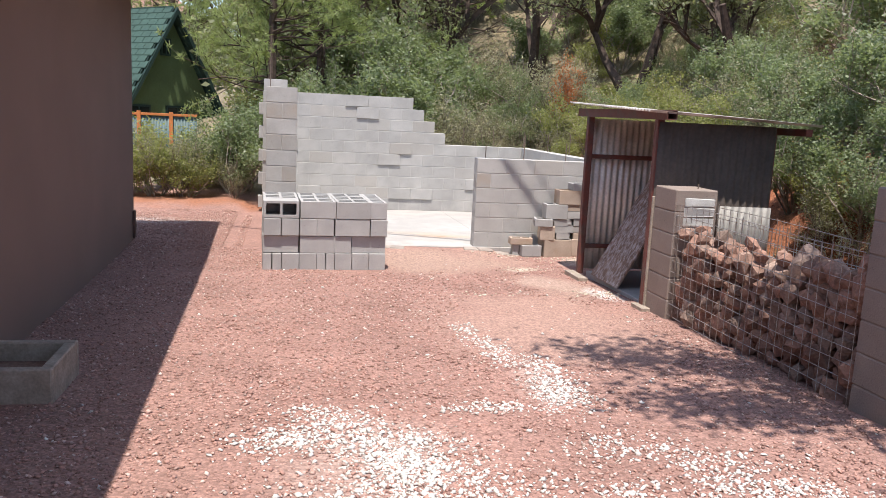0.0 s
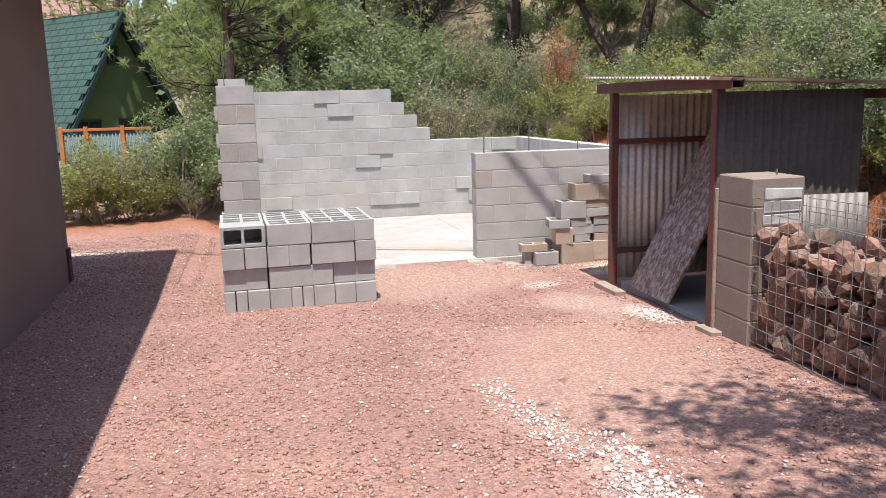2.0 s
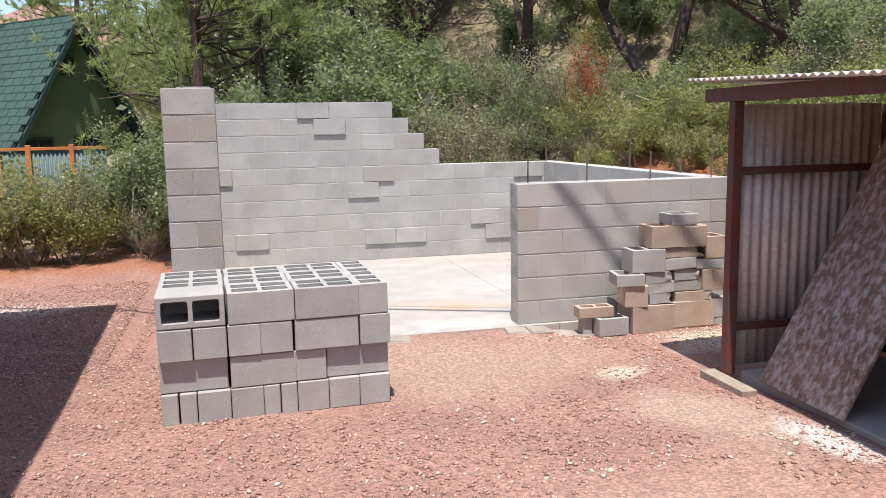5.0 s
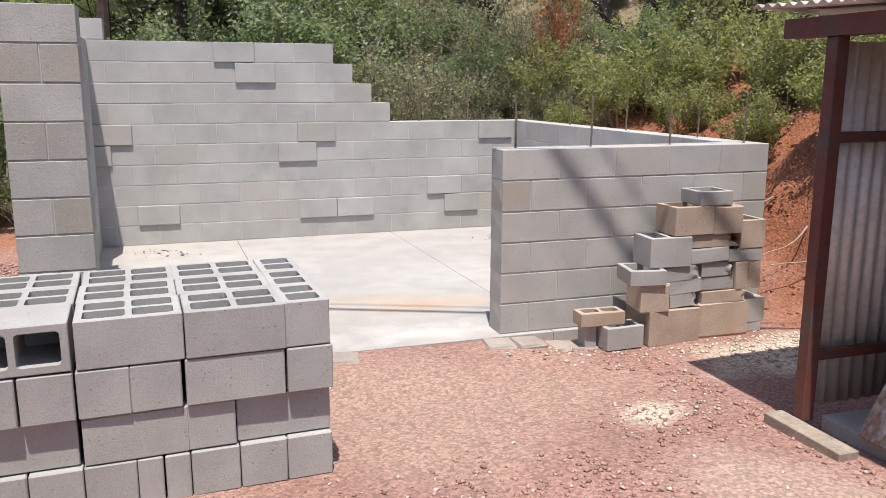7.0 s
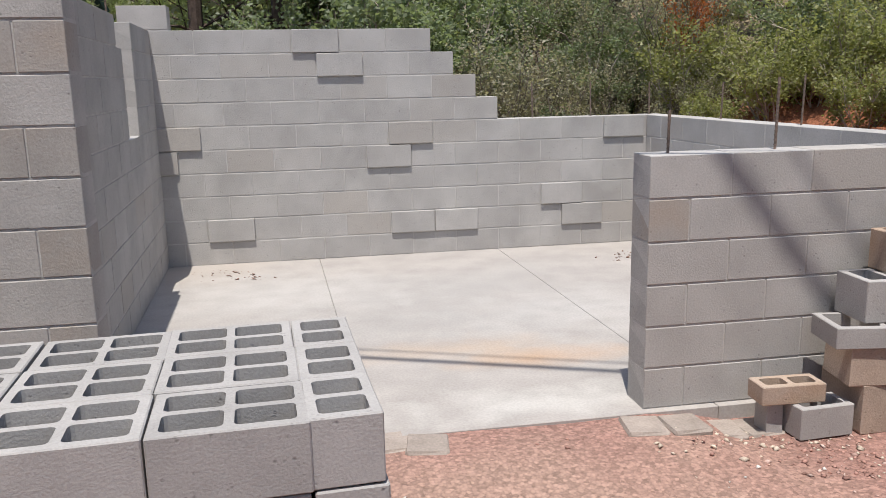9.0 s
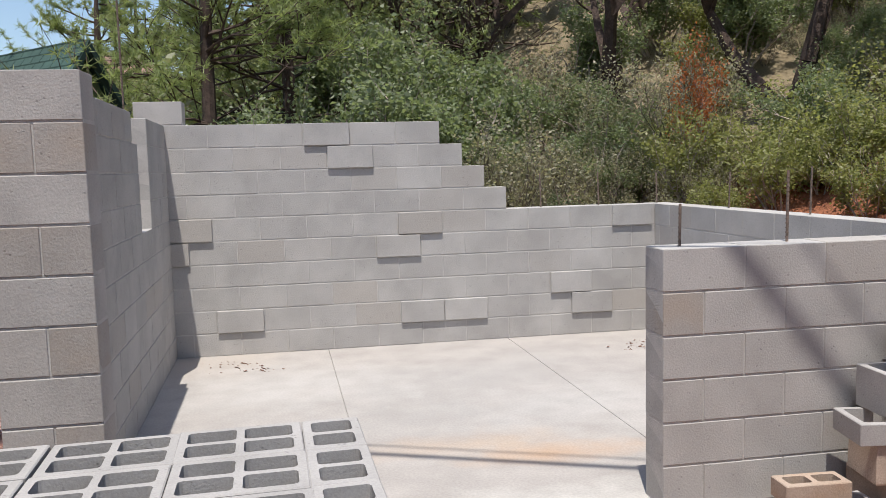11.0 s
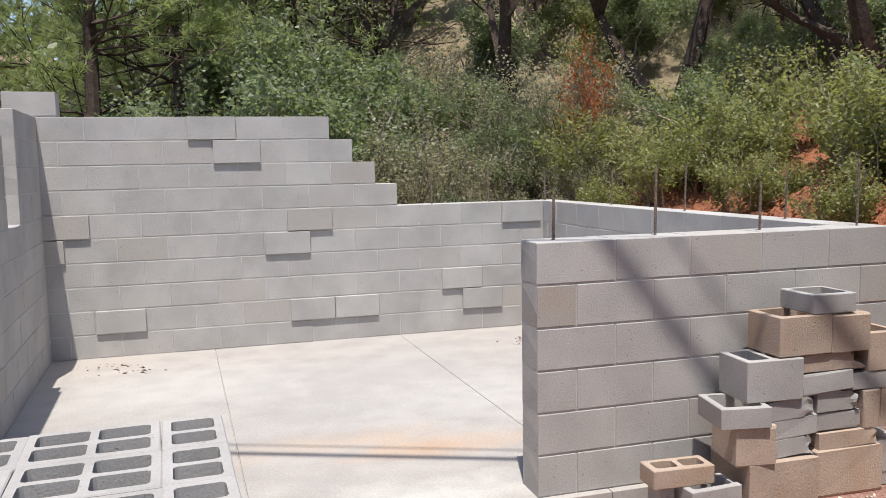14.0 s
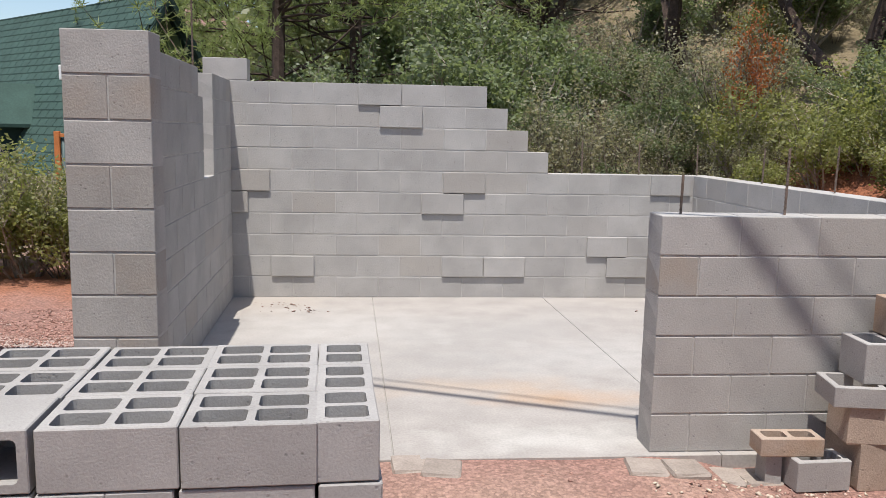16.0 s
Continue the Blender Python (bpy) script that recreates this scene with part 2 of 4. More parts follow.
def hollow_mesh(name, l, d, h, material, cells=2, deep=1):
    """A concrete block with open cells from top to bottom, centred on the origin."""
    wall, web = 0.030, 0.026
    xs = [0, wall]
    cw = (l - 2 * wall - (cells - 1) * web) / cells
    for i in range(cells):
        xs.append(xs[-1] + cw)
        if i < cells - 1:
            xs.append(xs[-1] + web)
    xs.append(l)
    ys = [0, wall]
    dw = (d - 2 * wall - (deep - 1) * web) / deep
    for i in range(deep):
        ys.append(ys[-1] + dw)
        if i < deep - 1:
            ys.append(ys[-1] + web)
    ys.append(d)
    rows = len(ys) - 1
    bm = bmesh.new()
    verts = {}

    def v(i, j, k):
        if (i, j, k) not in verts:
            verts[i, j, k] = bm.verts.new((xs[i] - l / 2, ys[j] - d / 2, (k - 0.5) * h))
        return verts[i, j, k]

    def solid(i, j):
        return 0 <= i < len(xs) - 1 and 0 <= j < rows and not (j % 2 == 1 and i % 2 == 1)

    for i in range(len(xs) - 1):
        for j in range(rows):
            if not solid(i, j):
                continue
            bm.faces.new((v(i, j, 1), v(i + 1, j, 1), v(i + 1, j + 1, 1), v(i, j + 1, 1)))
            bm.faces.new((v(i, j + 1, 0), v(i + 1, j + 1, 0), v(i + 1, j, 0), v(i, j, 0)))
            for di, dj, a, b in ((0, -1, (i, j), (i + 1, j)), (1, 0, (i + 1, j), (i + 1, j + 1)), (0, 1, (i + 1, j + 1), (i, j + 1)), (-1, 0, (i, j + 1), (i, j))):
                if not solid(i + di, j + dj):
                    bm.faces.new((v(*a, 0), v(*b, 0), v(*b, 1), v(*a, 1)))
    for i in range(1, len(xs) - 1, 2):
        for cx, cy, sx, sy in [c for j in range(1, rows, 2) for c in ((xs[i], ys[j], 1, 1), (xs[i + 1], ys[j], -1, 1), (xs[i + 1], ys[j + 1], -1, -1), (xs[i], ys[j + 1], 1, -1))]:
            px, py, k = cx - l / 2, cy - d / 2, 0.014
            tri = [(px, py), (px + sx * k, py), (px + sx * k * 0.32, py + sy * k * 0.32), (px, py + sy * k)]
            hi = [bm.verts.new((a, b, h / 2)) for a, b in tri]
            lo = [bm.verts.new((a, b, -h / 2)) for a, b in tri]
            bm.faces.new(hi if sx * sy > 0 else hi[::-1])
            for a in (1, 2):
                bm.faces.new((lo[a], hi[a], hi[a + 1], lo[a + 1]) if sx * sy > 0 else (lo[a + 1], hi[a + 1], hi[a], lo[a]))
    bmesh.ops.remove_doubles(bm, verts=bm.verts[:], dist=1e-5)
    outer = [e for e in bm.edges if e.is_manifold and all(abs(abs(w.co.x) - l / 2) < 1e-5 or abs(abs(w.co.y) - d / 2) < 1e-5 for w in e.verts)
             and e.calc_face_angle(0) > 1]
    bmesh.ops.bevel(bm, geom=outer, offset=0.004, segments=1, affect="EDGES")
    me = bpy.data.meshes.new(name)
    bm.to_mesh(me)
    bm.free()
    me.materials.append(material)
    return me


def rod(bm, a, b, r0, r1=None, n=6):
    a, b = Vector(a), Vector(b)
    r1 = r0 if r1 is None else r1
    q = (b - a).to_track_quat("Z", "Y").to_matrix()
    rings = []
    for p, r in ((a, r0), (b, r1)):
        rings.append([bm.verts.new(p + q @ Vector((r * math.cos(2 * math.pi * i / n), r * math.sin(2 * math.pi * i / n), 0))) for i in range(n)])
    for i in range(n):
        bm.faces.new((rings[0][i], rings[0][(i + 1) % n], rings[1][(i + 1) % n], rings[1][i]))
    bm.faces.new(rings[1])
    bm.faces.new(rings[0][::-1])


def corrugated(length, height, pitch=0.076, depth=0.009, thick=0.0015, cut=6):
    """A corrugated sheet in the xz plane, ridges along z."""
    bm = bmesh.new()
    n = int(length / pitch * cut)
    cols = []
    for i in range(n + 1):
        x = length * i / n
        y = depth * math.cos(2 * math.pi * x / pitch)
        cols.append([bm.verts.new((x, y + s, z)) for s in (0, thick * 2) for z in (0, height)])
    for a, b in zip(cols, cols[1:]):
        bm.faces.new((a[0], b[0], b[1], a[1]))
        bm.faces.new((b[2], a[2], a[3], b[3]))
        bm.faces.new((a[1], b[1], b[3], a[3]))
        bm.faces.new((b[0], a[0], a[2], b[2]))
    for f in bm.faces:
        f.smooth = True
    return bm


# ---- ground ----
def step(a, b, v):
    t = min(1.0, max(0.0, (v - a) / (b - a)))
    return t * t * (3 - 2 * t)


def ground_z(x, y):
    z = max(0.235 - 0.0315 * y, -0.07)
    n1 = noise.noise(Vector((x * 0.5, y * 0.5, 0)))
    n2 = noise.noise(Vector((x * 1.7, y * 1.7, 3)))
    z += 0.012 * n2
    bank = step(5.15, 6.7, x + 0.3 * n1) * (1.3 + 0.25 * n1) + max(0, x - 6.4) * 0.30
    bank += (0.16 * n2 + 0.2 * noise.noise(Vector((x * 2.6, y * 2.6, 9))) + 0.09 * noise.noise(Vector((x * 6.5, y * 6.5, 4)))
             + 0.045 * noise.noise(Vector((x * 15, y * 15, 6)))) * step(5.2, 5.9, x)
    rise = step(15.2, 19, y + 0.5 * n1) * (0.45 + 0.1 * n2) * step(-8, 0, x)
    hill = max(0.0, y - 19) * (0.06 + 0.30 * step(-6, 9, x - (y - 19) * 0.02))
    hill = min(hill, 45)
    left = step(13.2, 14.8, y) * step(0.1, -0.6, x) * 0.14
    far = 24 * math.exp(-((x + 34) / 20) ** 2 - ((y - 165) / 25) ** 2)
    z = z + max(bank * (1 if y > 3 else 0.8), 0) + rise + hill + left + far
    z += 0.06 * step(9.6, 10.3, y) * step(11.2, 10.9, y) * step(0.8, 1.6, x) * step(3.4, 3.1, x)
    z += 0.06 * (1 + 0.8 * n2) * math.exp(-((x - 4.95) / 0.55) ** 2 - ((y - 9.8) / 0.25) ** 2)
    if -0.35 < x < 4.95 and 10.55 < y < 14.7:
        z = min(z, -0.09)
    return z


def axis(*spans):
    out = []
    for a, b, s in spans:
        k = max(1, round((b - a) / s))
        out += [a + (b - a) * i / k for i in range(k)]
    return out + [spans[-1][1]]


GX = axis((-500, -80, 60), (-80, -12, 6), (-12, -3, 1), (-3, 4.8, 0.2), (4.8, 7.4, 0.06), (7.4, 9, 0.2), (9, 25, 1), (25, 80, 6), (80, 500, 60))
GY = axis((-300, -30, 45), (-30, -4, 3), (-4, 9, 0.2), (9, 14, 0.08), (14, 17, 0.2), (17, 40, 1), (40, 120, 6), (120, 600, 60))
gv = [(x, y, ground_z(x, y)) for y in GY for x in GX]
gw = len(GX)
gf = [(j * gw + i, j * gw + i + 1, (j + 1) * gw + i + 1, (j + 1) * gw + i) for j in range(len(GY) - 1) for i in range(gw - 1)]


def ground_material():
    m = mat("red gravel ground", (0.315, 0.18, 0.148), scale=1.1, vary=0.13, grain=38, bump=0.9, depth=0.02)
    nt = m.node_tree
    n, link = nt.nodes, nt.links.new
    hsv = next(x for x in n if x.bl_idname == "ShaderNodeHueSaturation")
    col = hsv.inputs["Color"].links[0].from_socket
    geo = next(x for x in n if x.bl_idname == "ShaderNodeNewGeometry")

    def spot(cx, cy, rx, ry, edge=0.6, wob=0.8, ns=1.6):
        mp = n.new("ShaderNodeMapping")
        mp.vector_type = "TEXTURE"
        mp.inputs["Location"].default_value = (cx, cy, 0)
        mp.inputs["Scale"].default_value = (rx, ry, 1000)
        link(geo.outputs["Position"], mp.inputs["Vector"])
        ln = n.new("ShaderNodeVectorMath")
        ln.operation = "LENGTH"
        link(mp.outputs[0], ln.inputs[0])
        t = n.new("ShaderNodeTexNoise")
        t.inputs["Scale"].default_value, t.inputs["Detail"].default_value = ns, 6
        link(geo.outputs["Position"], t.inputs["Vector"])
        a = n.new("ShaderNodeMath")
        a.operation = "MULTIPLY_ADD"
        a.inputs[1].default_value = wob * 2
        link(t.outputs["Fac"], a.inputs[0])
        link(ln.outputs["Value"], a.inputs[2])
        r = n.new("ShaderNodeMapRange")
        r.inputs[1].default_value, r.inputs[2].default_value = 1 + wob, 1 + wob - edge
        link(a.outputs[0], r.inputs[0])
        return r.outputs[0]

    def over(fac, c, amount):
        nonlocal col
        k = n.new("ShaderNodeMath")
        k.operation = "MULTIPLY"
        k.inputs[1].default_value = amount
        link(fac, k.inputs[0])
        x = n.new("ShaderNodeMix")
        x.data_type = "RGBA"
        link(k.outputs[0], x.inputs[0])
        link(col, x.inputs[6])
        x.inputs[7].default_value = (*c, 1)
        col = x.outputs[2]

    over(spot(2.7, 6.2, 1.3, 1.6), (0.375, 0.235, 0.19), 0.8)          # bare sand by the shed
    over(spot(2.2, 9.6, 1.6, 1.0), (0.36, 0.24, 0.19), 0.85)           # bare sand before the slab
    over(spot(3.4, 8.1, 0.5, 0.9), (0.46, 0.35, 0.285), 0.5)
    over(spot(0.95, 3.4, 0.7, 0.6), (0.50, 0.39, 0.34), 0.4)           # pale grit
    over(spot(2.15, 4.6, 0.25, 0.7), (0.56, 0.47, 0.42), 0.3)
    over(spot(3.78, 7.6, 0.2, 0.45), (0.62, 0.58, 0.55), 0.8)         # spilled dust
    over(spot(3.3, 9.15, 0.28, 0.22), (0.56, 0.45, 0.36), 0.9)
    over(spot(4.9, 9.7, 1.0, 0.45), (0.58, 0.48, 0.39), 0.95)
    over(spot(-1.7, 12.9, 1.3, 0.45), (0.56, 0.46, 0.41), 0.8)
    over(spot(9.4, 6, 4.35, 30, 0.12, 0.12), (0.27, 0.10, 0.05), 0.95)    # red clay bank
    over(spot(-2, 14.8, 3, 0.9), (0.32, 0.13, 0.07), 0.8)
    over(spot(0, 75, 300, 59.5, 0.02, 0.012, 0.6), (0.215, 0.19, 0.12), 0.85)   # leaf litter on the hill
    cells = n.new("ShaderNodeTexVoronoi")
    cells.inputs["Scale"].default_value = 62
    link(geo.outputs["Position"], cells.inputs["Vector"])
    sep = n.new("ShaderNodeSeparateColor")
    link(cells.outputs["Color"], sep.inputs[0])
    pv = n.new("ShaderNodeMapRange")
    pv.inputs[3].default_value, pv.inputs[4].default_value = 0.74, 1.26
    link(sep.outputs[0], pv.inputs[0])
    edge = n.new("ShaderNodeMapRange")
    edge.inputs[1].default_value, edge.inputs[2].default_value = 0.75, 0.35
    edge.inputs[3].default_value, edge.inputs[4].default_value = 0.85, 1.03
    link(cells.outputs["Distance"], edge.inputs[0])
    mul = n.new("ShaderNodeMath")
    mul.operation = "MULTIPLY"
    link(pv.outputs[0], mul.inputs[0])
    link(edge.outputs[0], mul.inputs[1])
    mul2 = n.new("ShaderNodeMath")
    mul2.operation = "MULTIPLY"
    link(hsv.inputs["Value"].links[0].from_socket, mul2.inputs[0])
    link(mul.outputs[0], mul2.inputs[1])
    link(mul2.outputs[0], hsv.inputs["Value"])
    link(col, hsv.inputs["Color"])
    return m


ground = tagged(part("ground", (gv, gf), ground_material()), "red gravel yard rising to a red clay bank", "ground", kind="structure")
for p in ground.data.polygons:
    p.use_smooth = True

# ---- slab ----
slab = holder("concrete_slab", Matrix(), "pale troweled concrete slab with saw-cut joints and rust stain", "slab", kind="structure")
for name, (a, b) in {"slab_bay": (0.2, 1.70), "slab_bay.001": (1.704, 3.37), "slab_bay.002": (3.374, 5.0)}.items():
    bm = bmesh.new()
    y0, y1 = 10.46, 14.6
    sk = -0.028
    top = [(a, y0), (b, y0), (b + sk * (y1 - y0), y1), (a + sk * (y1 - y0), y1)]
    lo = [bm.verts.new((x, y, -0.2)) for x, y in top]
    hi = [bm.verts.new((x, y, 0.0)) for x, y in top]
    bm.faces.new(hi)
    bm.faces.new(lo[::-1])
    for i in range(4):
        bm.faces.new((lo[i], lo[(i + 1) % 4], hi[(i + 1) % 4], hi[i]))
    bmesh.ops.bevel(bm, geom=[e for e in bm.edges if all(v.co.z > -0.01 for v in e.verts)], offset=0.003, segments=1, affect="EDGES")
    part("slab_bay", bm, SLAB, slab)
part("slab_joint_filler", box_bm(0.25, 4.9, 10.5, 14.55, -0.19, -0.012), MORTAR, slab)

# ---- block walls ----
C, L, J = 0.2032, 0.4064, 0.009
block_meshes = {}


def wall_block(length, depth, material):
    key = (round(length, 3), depth, material.name)
    if key not in block_meshes:
        block_meshes[key] = box_mesh("block", length - 0.008, depth, C - J, 0.003, material, 0.0012)
    return block_meshes[key]


def lay_wall(name, m, spans, label, proud=(), tan=(), depth=0.194, brown=0.06, seed=1, rake=0.0026):
    """spans: course -> list of (start, end, phase), along local x; the face is at local y = 0 and the wall goes to +y."""
    rng = random.Random(seed)
    wall = holder(name, m, label, "wall", kind="structure")
    bm = bmesh.new()
    for c, runs in spans.items():
        for a, b, ph in runs:
            add_box(bm, a + 0.004, b - 0.004, rake, depth - rake, (c - 1) * C - 0.0075, c * C - 0.008)
            cuts = [a] + [ph + L * k for k in range(-60, 60) if a + 0.03 < ph + L * k < b - 0.03] + [b]
            for s, e in zip(cuts, cuts[1:]):
                out = 0.022 if any(pc == c and s - 0.1 < px < e - 0.1 for pc, px in proud) else 0.0
                is_tan = any(pc == c and s - 0.05 < px < e + 0.0 for pc, px in tan) or rng.random() < brown * 0.25
                me = wall_block(e - s, depth, BROWN_GREY if is_tan else BLOCK)
                shared("block", me, wall, pose((s + e) / 2, depth / 2 - out + rng.uniform(-0.001, 0.001), (c - 0.5) * C, 0, 0, rng.uniform(-0.1, 0.1)))
    part("mortar", bm, MORTAR, wall)
    return wall


BROWN_GREY = mat("brownish concrete block", (0.385, 0.36, 0.335), scale=4, vary=0.1, grain=110, bump=0.35, depth=0.005, rand=0.07,
                 tint=(0.39, 0.34, 0.295), tint_scale=3, pits=0.8)
YB = 14.41
ends = {10: 2.664, 9: 2.867, 8: 3.070, 7: 3.273}
spans = {c: [(-0.05 if c % 2 else 0.02, ends.get(c, 4.92), 2.664 if c % 2 == 0 else 2.867)] for c in range(1, 11)}
spans[0] = [(0.02, 4.92, 2.664)]
spans[11] = [(0.03, 0.436, 0.03)]
lay_wall("wall_north", pose(0, YB, 0), spans, "stepped grey concrete block wall, unfinished, some blocks proud",
         proud=((9, 1.648), (10, 1.445), (6, 2.258), (5, 2.054), (6, 0.226), (5, 0.022), (2, 0.632), (2, 2.258), (2, 2.664), (3, 3.68), (2, 3.883), (6, 4.29)))
spans = {c: [(0.0, 2.032, 0.0 if c % 2 == 0 else 0.2032)] for c in range(0, 7)}
lay_wall("wall_south", pose(3.0, 10.5, 0), spans, "low grey concrete block wall end with mortar joints", tan=((5, 0.0),), seed=4, rake=0.005)
# east wall, seen on its inner face
turn_e = math.degrees(math.atan(0.028))
spans = {c: [(0.0, 3.72, 0.1 if c % 2 else 0.3)] for c in range(0, 7)}
lay_wall("wall_east", pose(4.722, YB - 0.005, 0, 0, 0, -90 + turn_e), spans, "low grey concrete block side wall", seed=6)
# west wall with an open notch
turn_w = math.degrees(math.atan(0.030))
spans = {}
for c in range(0, 11):
    ph = 0.0 if c % 2 else 0.2032
    runs = [(0.0, 2.08 if c == 10 else 2.27 if c > 6 else 3.72, ph)]
    if c > 6:
        runs.append((2.72, 3.72, ph))
    spans[c] = runs
lay_wall("wall_west", pose(0.388, 10.692, 0, 0, 0, 90 + turn_w) @ Matrix(), spans, "tall grey concrete block side wall with an open notch", seed=8, rake=0.004)
# the end pier of the west wall
spans = {c: [(0.0, 0.3962, 0.2032 if c % 2 else 0.0)] for c in range(0, 11)}
lay_wall("wall_pier", pose(0.188, 10.495, 0), spans, "tall concrete block pier ending the side wall", tan=((3, 0.2032), (5, 0.2032), (9, 0.2032), (9, 0), (7, 0.2), (7, 0.0)), brown=0.3, seed=9, rake=0.005)

REBAR_GROUP = "rebars in the block walls"


def rebar(x, y, z, h, lean=0.0):
    bm = bmesh.new()
    rod(bm, (0, 0, -0.15), (lean, 0, h), 0.0065, n=6)
    for i in range(int(h / 0.022)):
        rod(bm, (lean * i * 0.022 / h, 0, i * 0.022), (lean * i * 0.022 / h, 0, i * 0.022 + 0.006), 0.0085, n=6)
    ob = part("rebar", bm, REBAR)
    ob.location = (x, y, z)
    return tagged(ob, "thin rusty steel rebar standing in the wall top", "rebar", REBAR_GROUP)


for x, h in ((3.13, 0.2), (3.675, 0.34), (4.28, 0.25), (4.89, 0.36)):
    rebar(x, 10.6, 1.212, h, 0.004)
for x, h in ((3.63, 0.32), (4.2, 0.32), (4.79, 0.30)):
    rebar(x, 14.5, 1.212, h, -0.01)
for x, y, h in ((4.86, 13.28, 0.3), (4.89, 12.23, 0.34), (4.92, 11.2, 0.3)):
    rebar(x, y, 1.212, h, 0.012)
rebar(0.17, 13.35, 1.9, 0.98, 0.0)

# ---- stack of new blocks ----
DEEP = 0.295
HOLLOW = hollow_mesh("hollow_block", 0.397, DEEP, 0.194, STACK_BLOCK, 2, 2)
HALF = hollow_mesh("half_hollow_block", 0.194, DEEP, 0.194, STACK_BLOCK, 1, 2)
FACING = hollow_mesh("facing_block", 0.397, 0.194, DEEP, STACK_BLOCK)
SMALL = box_mesh("half_block", 0.194, DEEP, 0.194, 0.005, STACK_BLOCK, 0.001)
NARROW = box_mesh("narrow_block", 0.097, DEEP, 0.194, 0.005, STACK_BLOCK, 0.001)
STACK = pose(0.215, 8.92, -0.055, 0.3, 0, 2.8)
STACK_GROUP = "blocks stacked on the gravel"
rng = random.Random(12)


def stack_block(me, m, label):
    ob = new("concrete_block", me)
    ob.matrix_basis = STACK @ m
    tagged(ob, label, "concrete block", STACK_GROUP)


def jit(x, y, z, rz=0, rx=0, s=1.0):
    return pose(x, y, z, rx, 0, rz) @ pose(rng.uniform(-0.004, 0.004) * s, rng.uniform(-0.006, 0.006) * s, 0, 0, 0, rng.uniform(-0.7, 0.7) * s)


# upper course: open cells up, one block laid on its side
OPEN_UP = "grey hollow concrete block with open cells up on the stack"
for col, x in enumerate((0.207, 0.612, 1.01)):
    for r in range(3):
        y = 0.1475 + 0.298 * r
        if col == 0 and r == 0:
            stack_block(FACING, jit(x - 0.008, y, 0.700, 0, 90), "grey hollow concrete block laid with cells facing outward")
        else:
            stack_block(HOLLOW, jit(x + (0.01 if col == 2 and r == 0 else 0), y - (0.006 if col == 2 and r == 0 else 0), 0.700), OPEN_UP)
for r in range(3):
    stack_block(HALF, jit(1.306, 0.1475 + 0.298 * r, 0.700), "narrow grey hollow block with two open cells up")
# lower courses: front faces and the core behind
S_LABEL = "grey concrete block in the stack's lower course"
for z, row in ((0.5, ((0, 0.2), (0.2, 0.4), (0.408, 0.6), (0.6, 0.8), (0.805, 1.205), (1.215, 1.415))),
               (0.3, ((0, 0.4), (0.408, 0.805), (0.81, 1.0), (1.004, 1.405))),
               (0.1, ((0, 0.1), (0.1, 0.203), (0.207, 0.407), (0.41, 0.605), (0.61, 0.705), (0.712, 0.808), (0.812, 1.005), (1.008, 1.203), (1.206, 1.402)))):
    for a, b in row:
        w = b - a
        me = HOLLOW if w > 0.3 else SMALL if w > 0.15 else NARROW
        stack_block(me, jit((a + b) / 2, 0.1475 + ((0.04 if a < 0.1 or a > 0.9 else 0.016) if z == 0.3 else 0.008 * (z < 0.2)), z), S_LABEL)
    for r in (1, 2):
        for x in (0.2, 0.605, 1.01):
            stack_block(HOLLOW, jit(x, 0.16 + 0.3 * r, z), S_LABEL)
        stack_block(SMALL, jit(1.313, 0.16 + 0.3 * r, z), S_LABEL)

# ---- loose pile of old blocks by the low wall ----
PILE_GROUP = "old blocks piled against the low wall"


def broken_mesh(name, w, d, h, material, seed, share=0.3):
    """A solid block whose far end is broken off along a ragged face."""
    bm = bmesh.new()
    add_box(bm, -w / 2, w / 2, -d / 2, d / 2, -h / 2, h / 2)
    bmesh.ops.subdivide_edges(bm, edges=bm.edges[:], cuts=7, use_grid_fill=True)
    for v in bm.verts:
        q = v.co * 14 + Vector((seed * 3.7, seed, 0))
        k = max(0.0, (v.co.x / w + 0.5 - (1 - share)) / share)
        v.co.x -= k * w * share * (0.45 + 0.8 * noise.noise(Vector((q.z * 1.3, q.y, seed))) + 0.25 * v.co.z / h)
        v.co.y += k * 0.02 * noise.noise(q * 2)
        v.co.z += (k * 0.03 + 0.002) * noise.noise(q * 1.7 + Vector((5, 0, 0)))
    me = bpy.data.meshes.new(name)
    bm.to_mesh(me)
    bm.free()
    me.materials.append(material)
    return me


def pile_block(x0, x1, z0, z1, kind="solid", tan=False, y=10.2, d=0.24, rz=0.0, ry=0.0):
    w, h = x1 - x0, z1 - z0
    material = BROWN_BLOCK if tan else STACK_BLOCK
    if kind == "open":
        me = hollow_mesh("pile_block", w, d, h, material, 1 if w < 0.3 else 2)
    elif kind == "broken":
        me = broken_mesh("pile_block", w, d, h, material, int(x0 * 100))
    else:
        me = box_mesh("pile_block" + str(x0 + z0), w, d, h, 0.006, material, 0.005)
    ob = new("loose_block", me)
    ob.matrix_basis = pose((x0 + x1) / 2, y + d / 2, (z0 + z1) / 2, 0, ry, rz)
    state = "broken" if kind == "broken" else "hollow" if kind == "open" else "chipped"
    tagged(ob, state + (" tan" if tan else " grey") + " concrete block in the loose pile", "concrete block", PILE_GROUP)


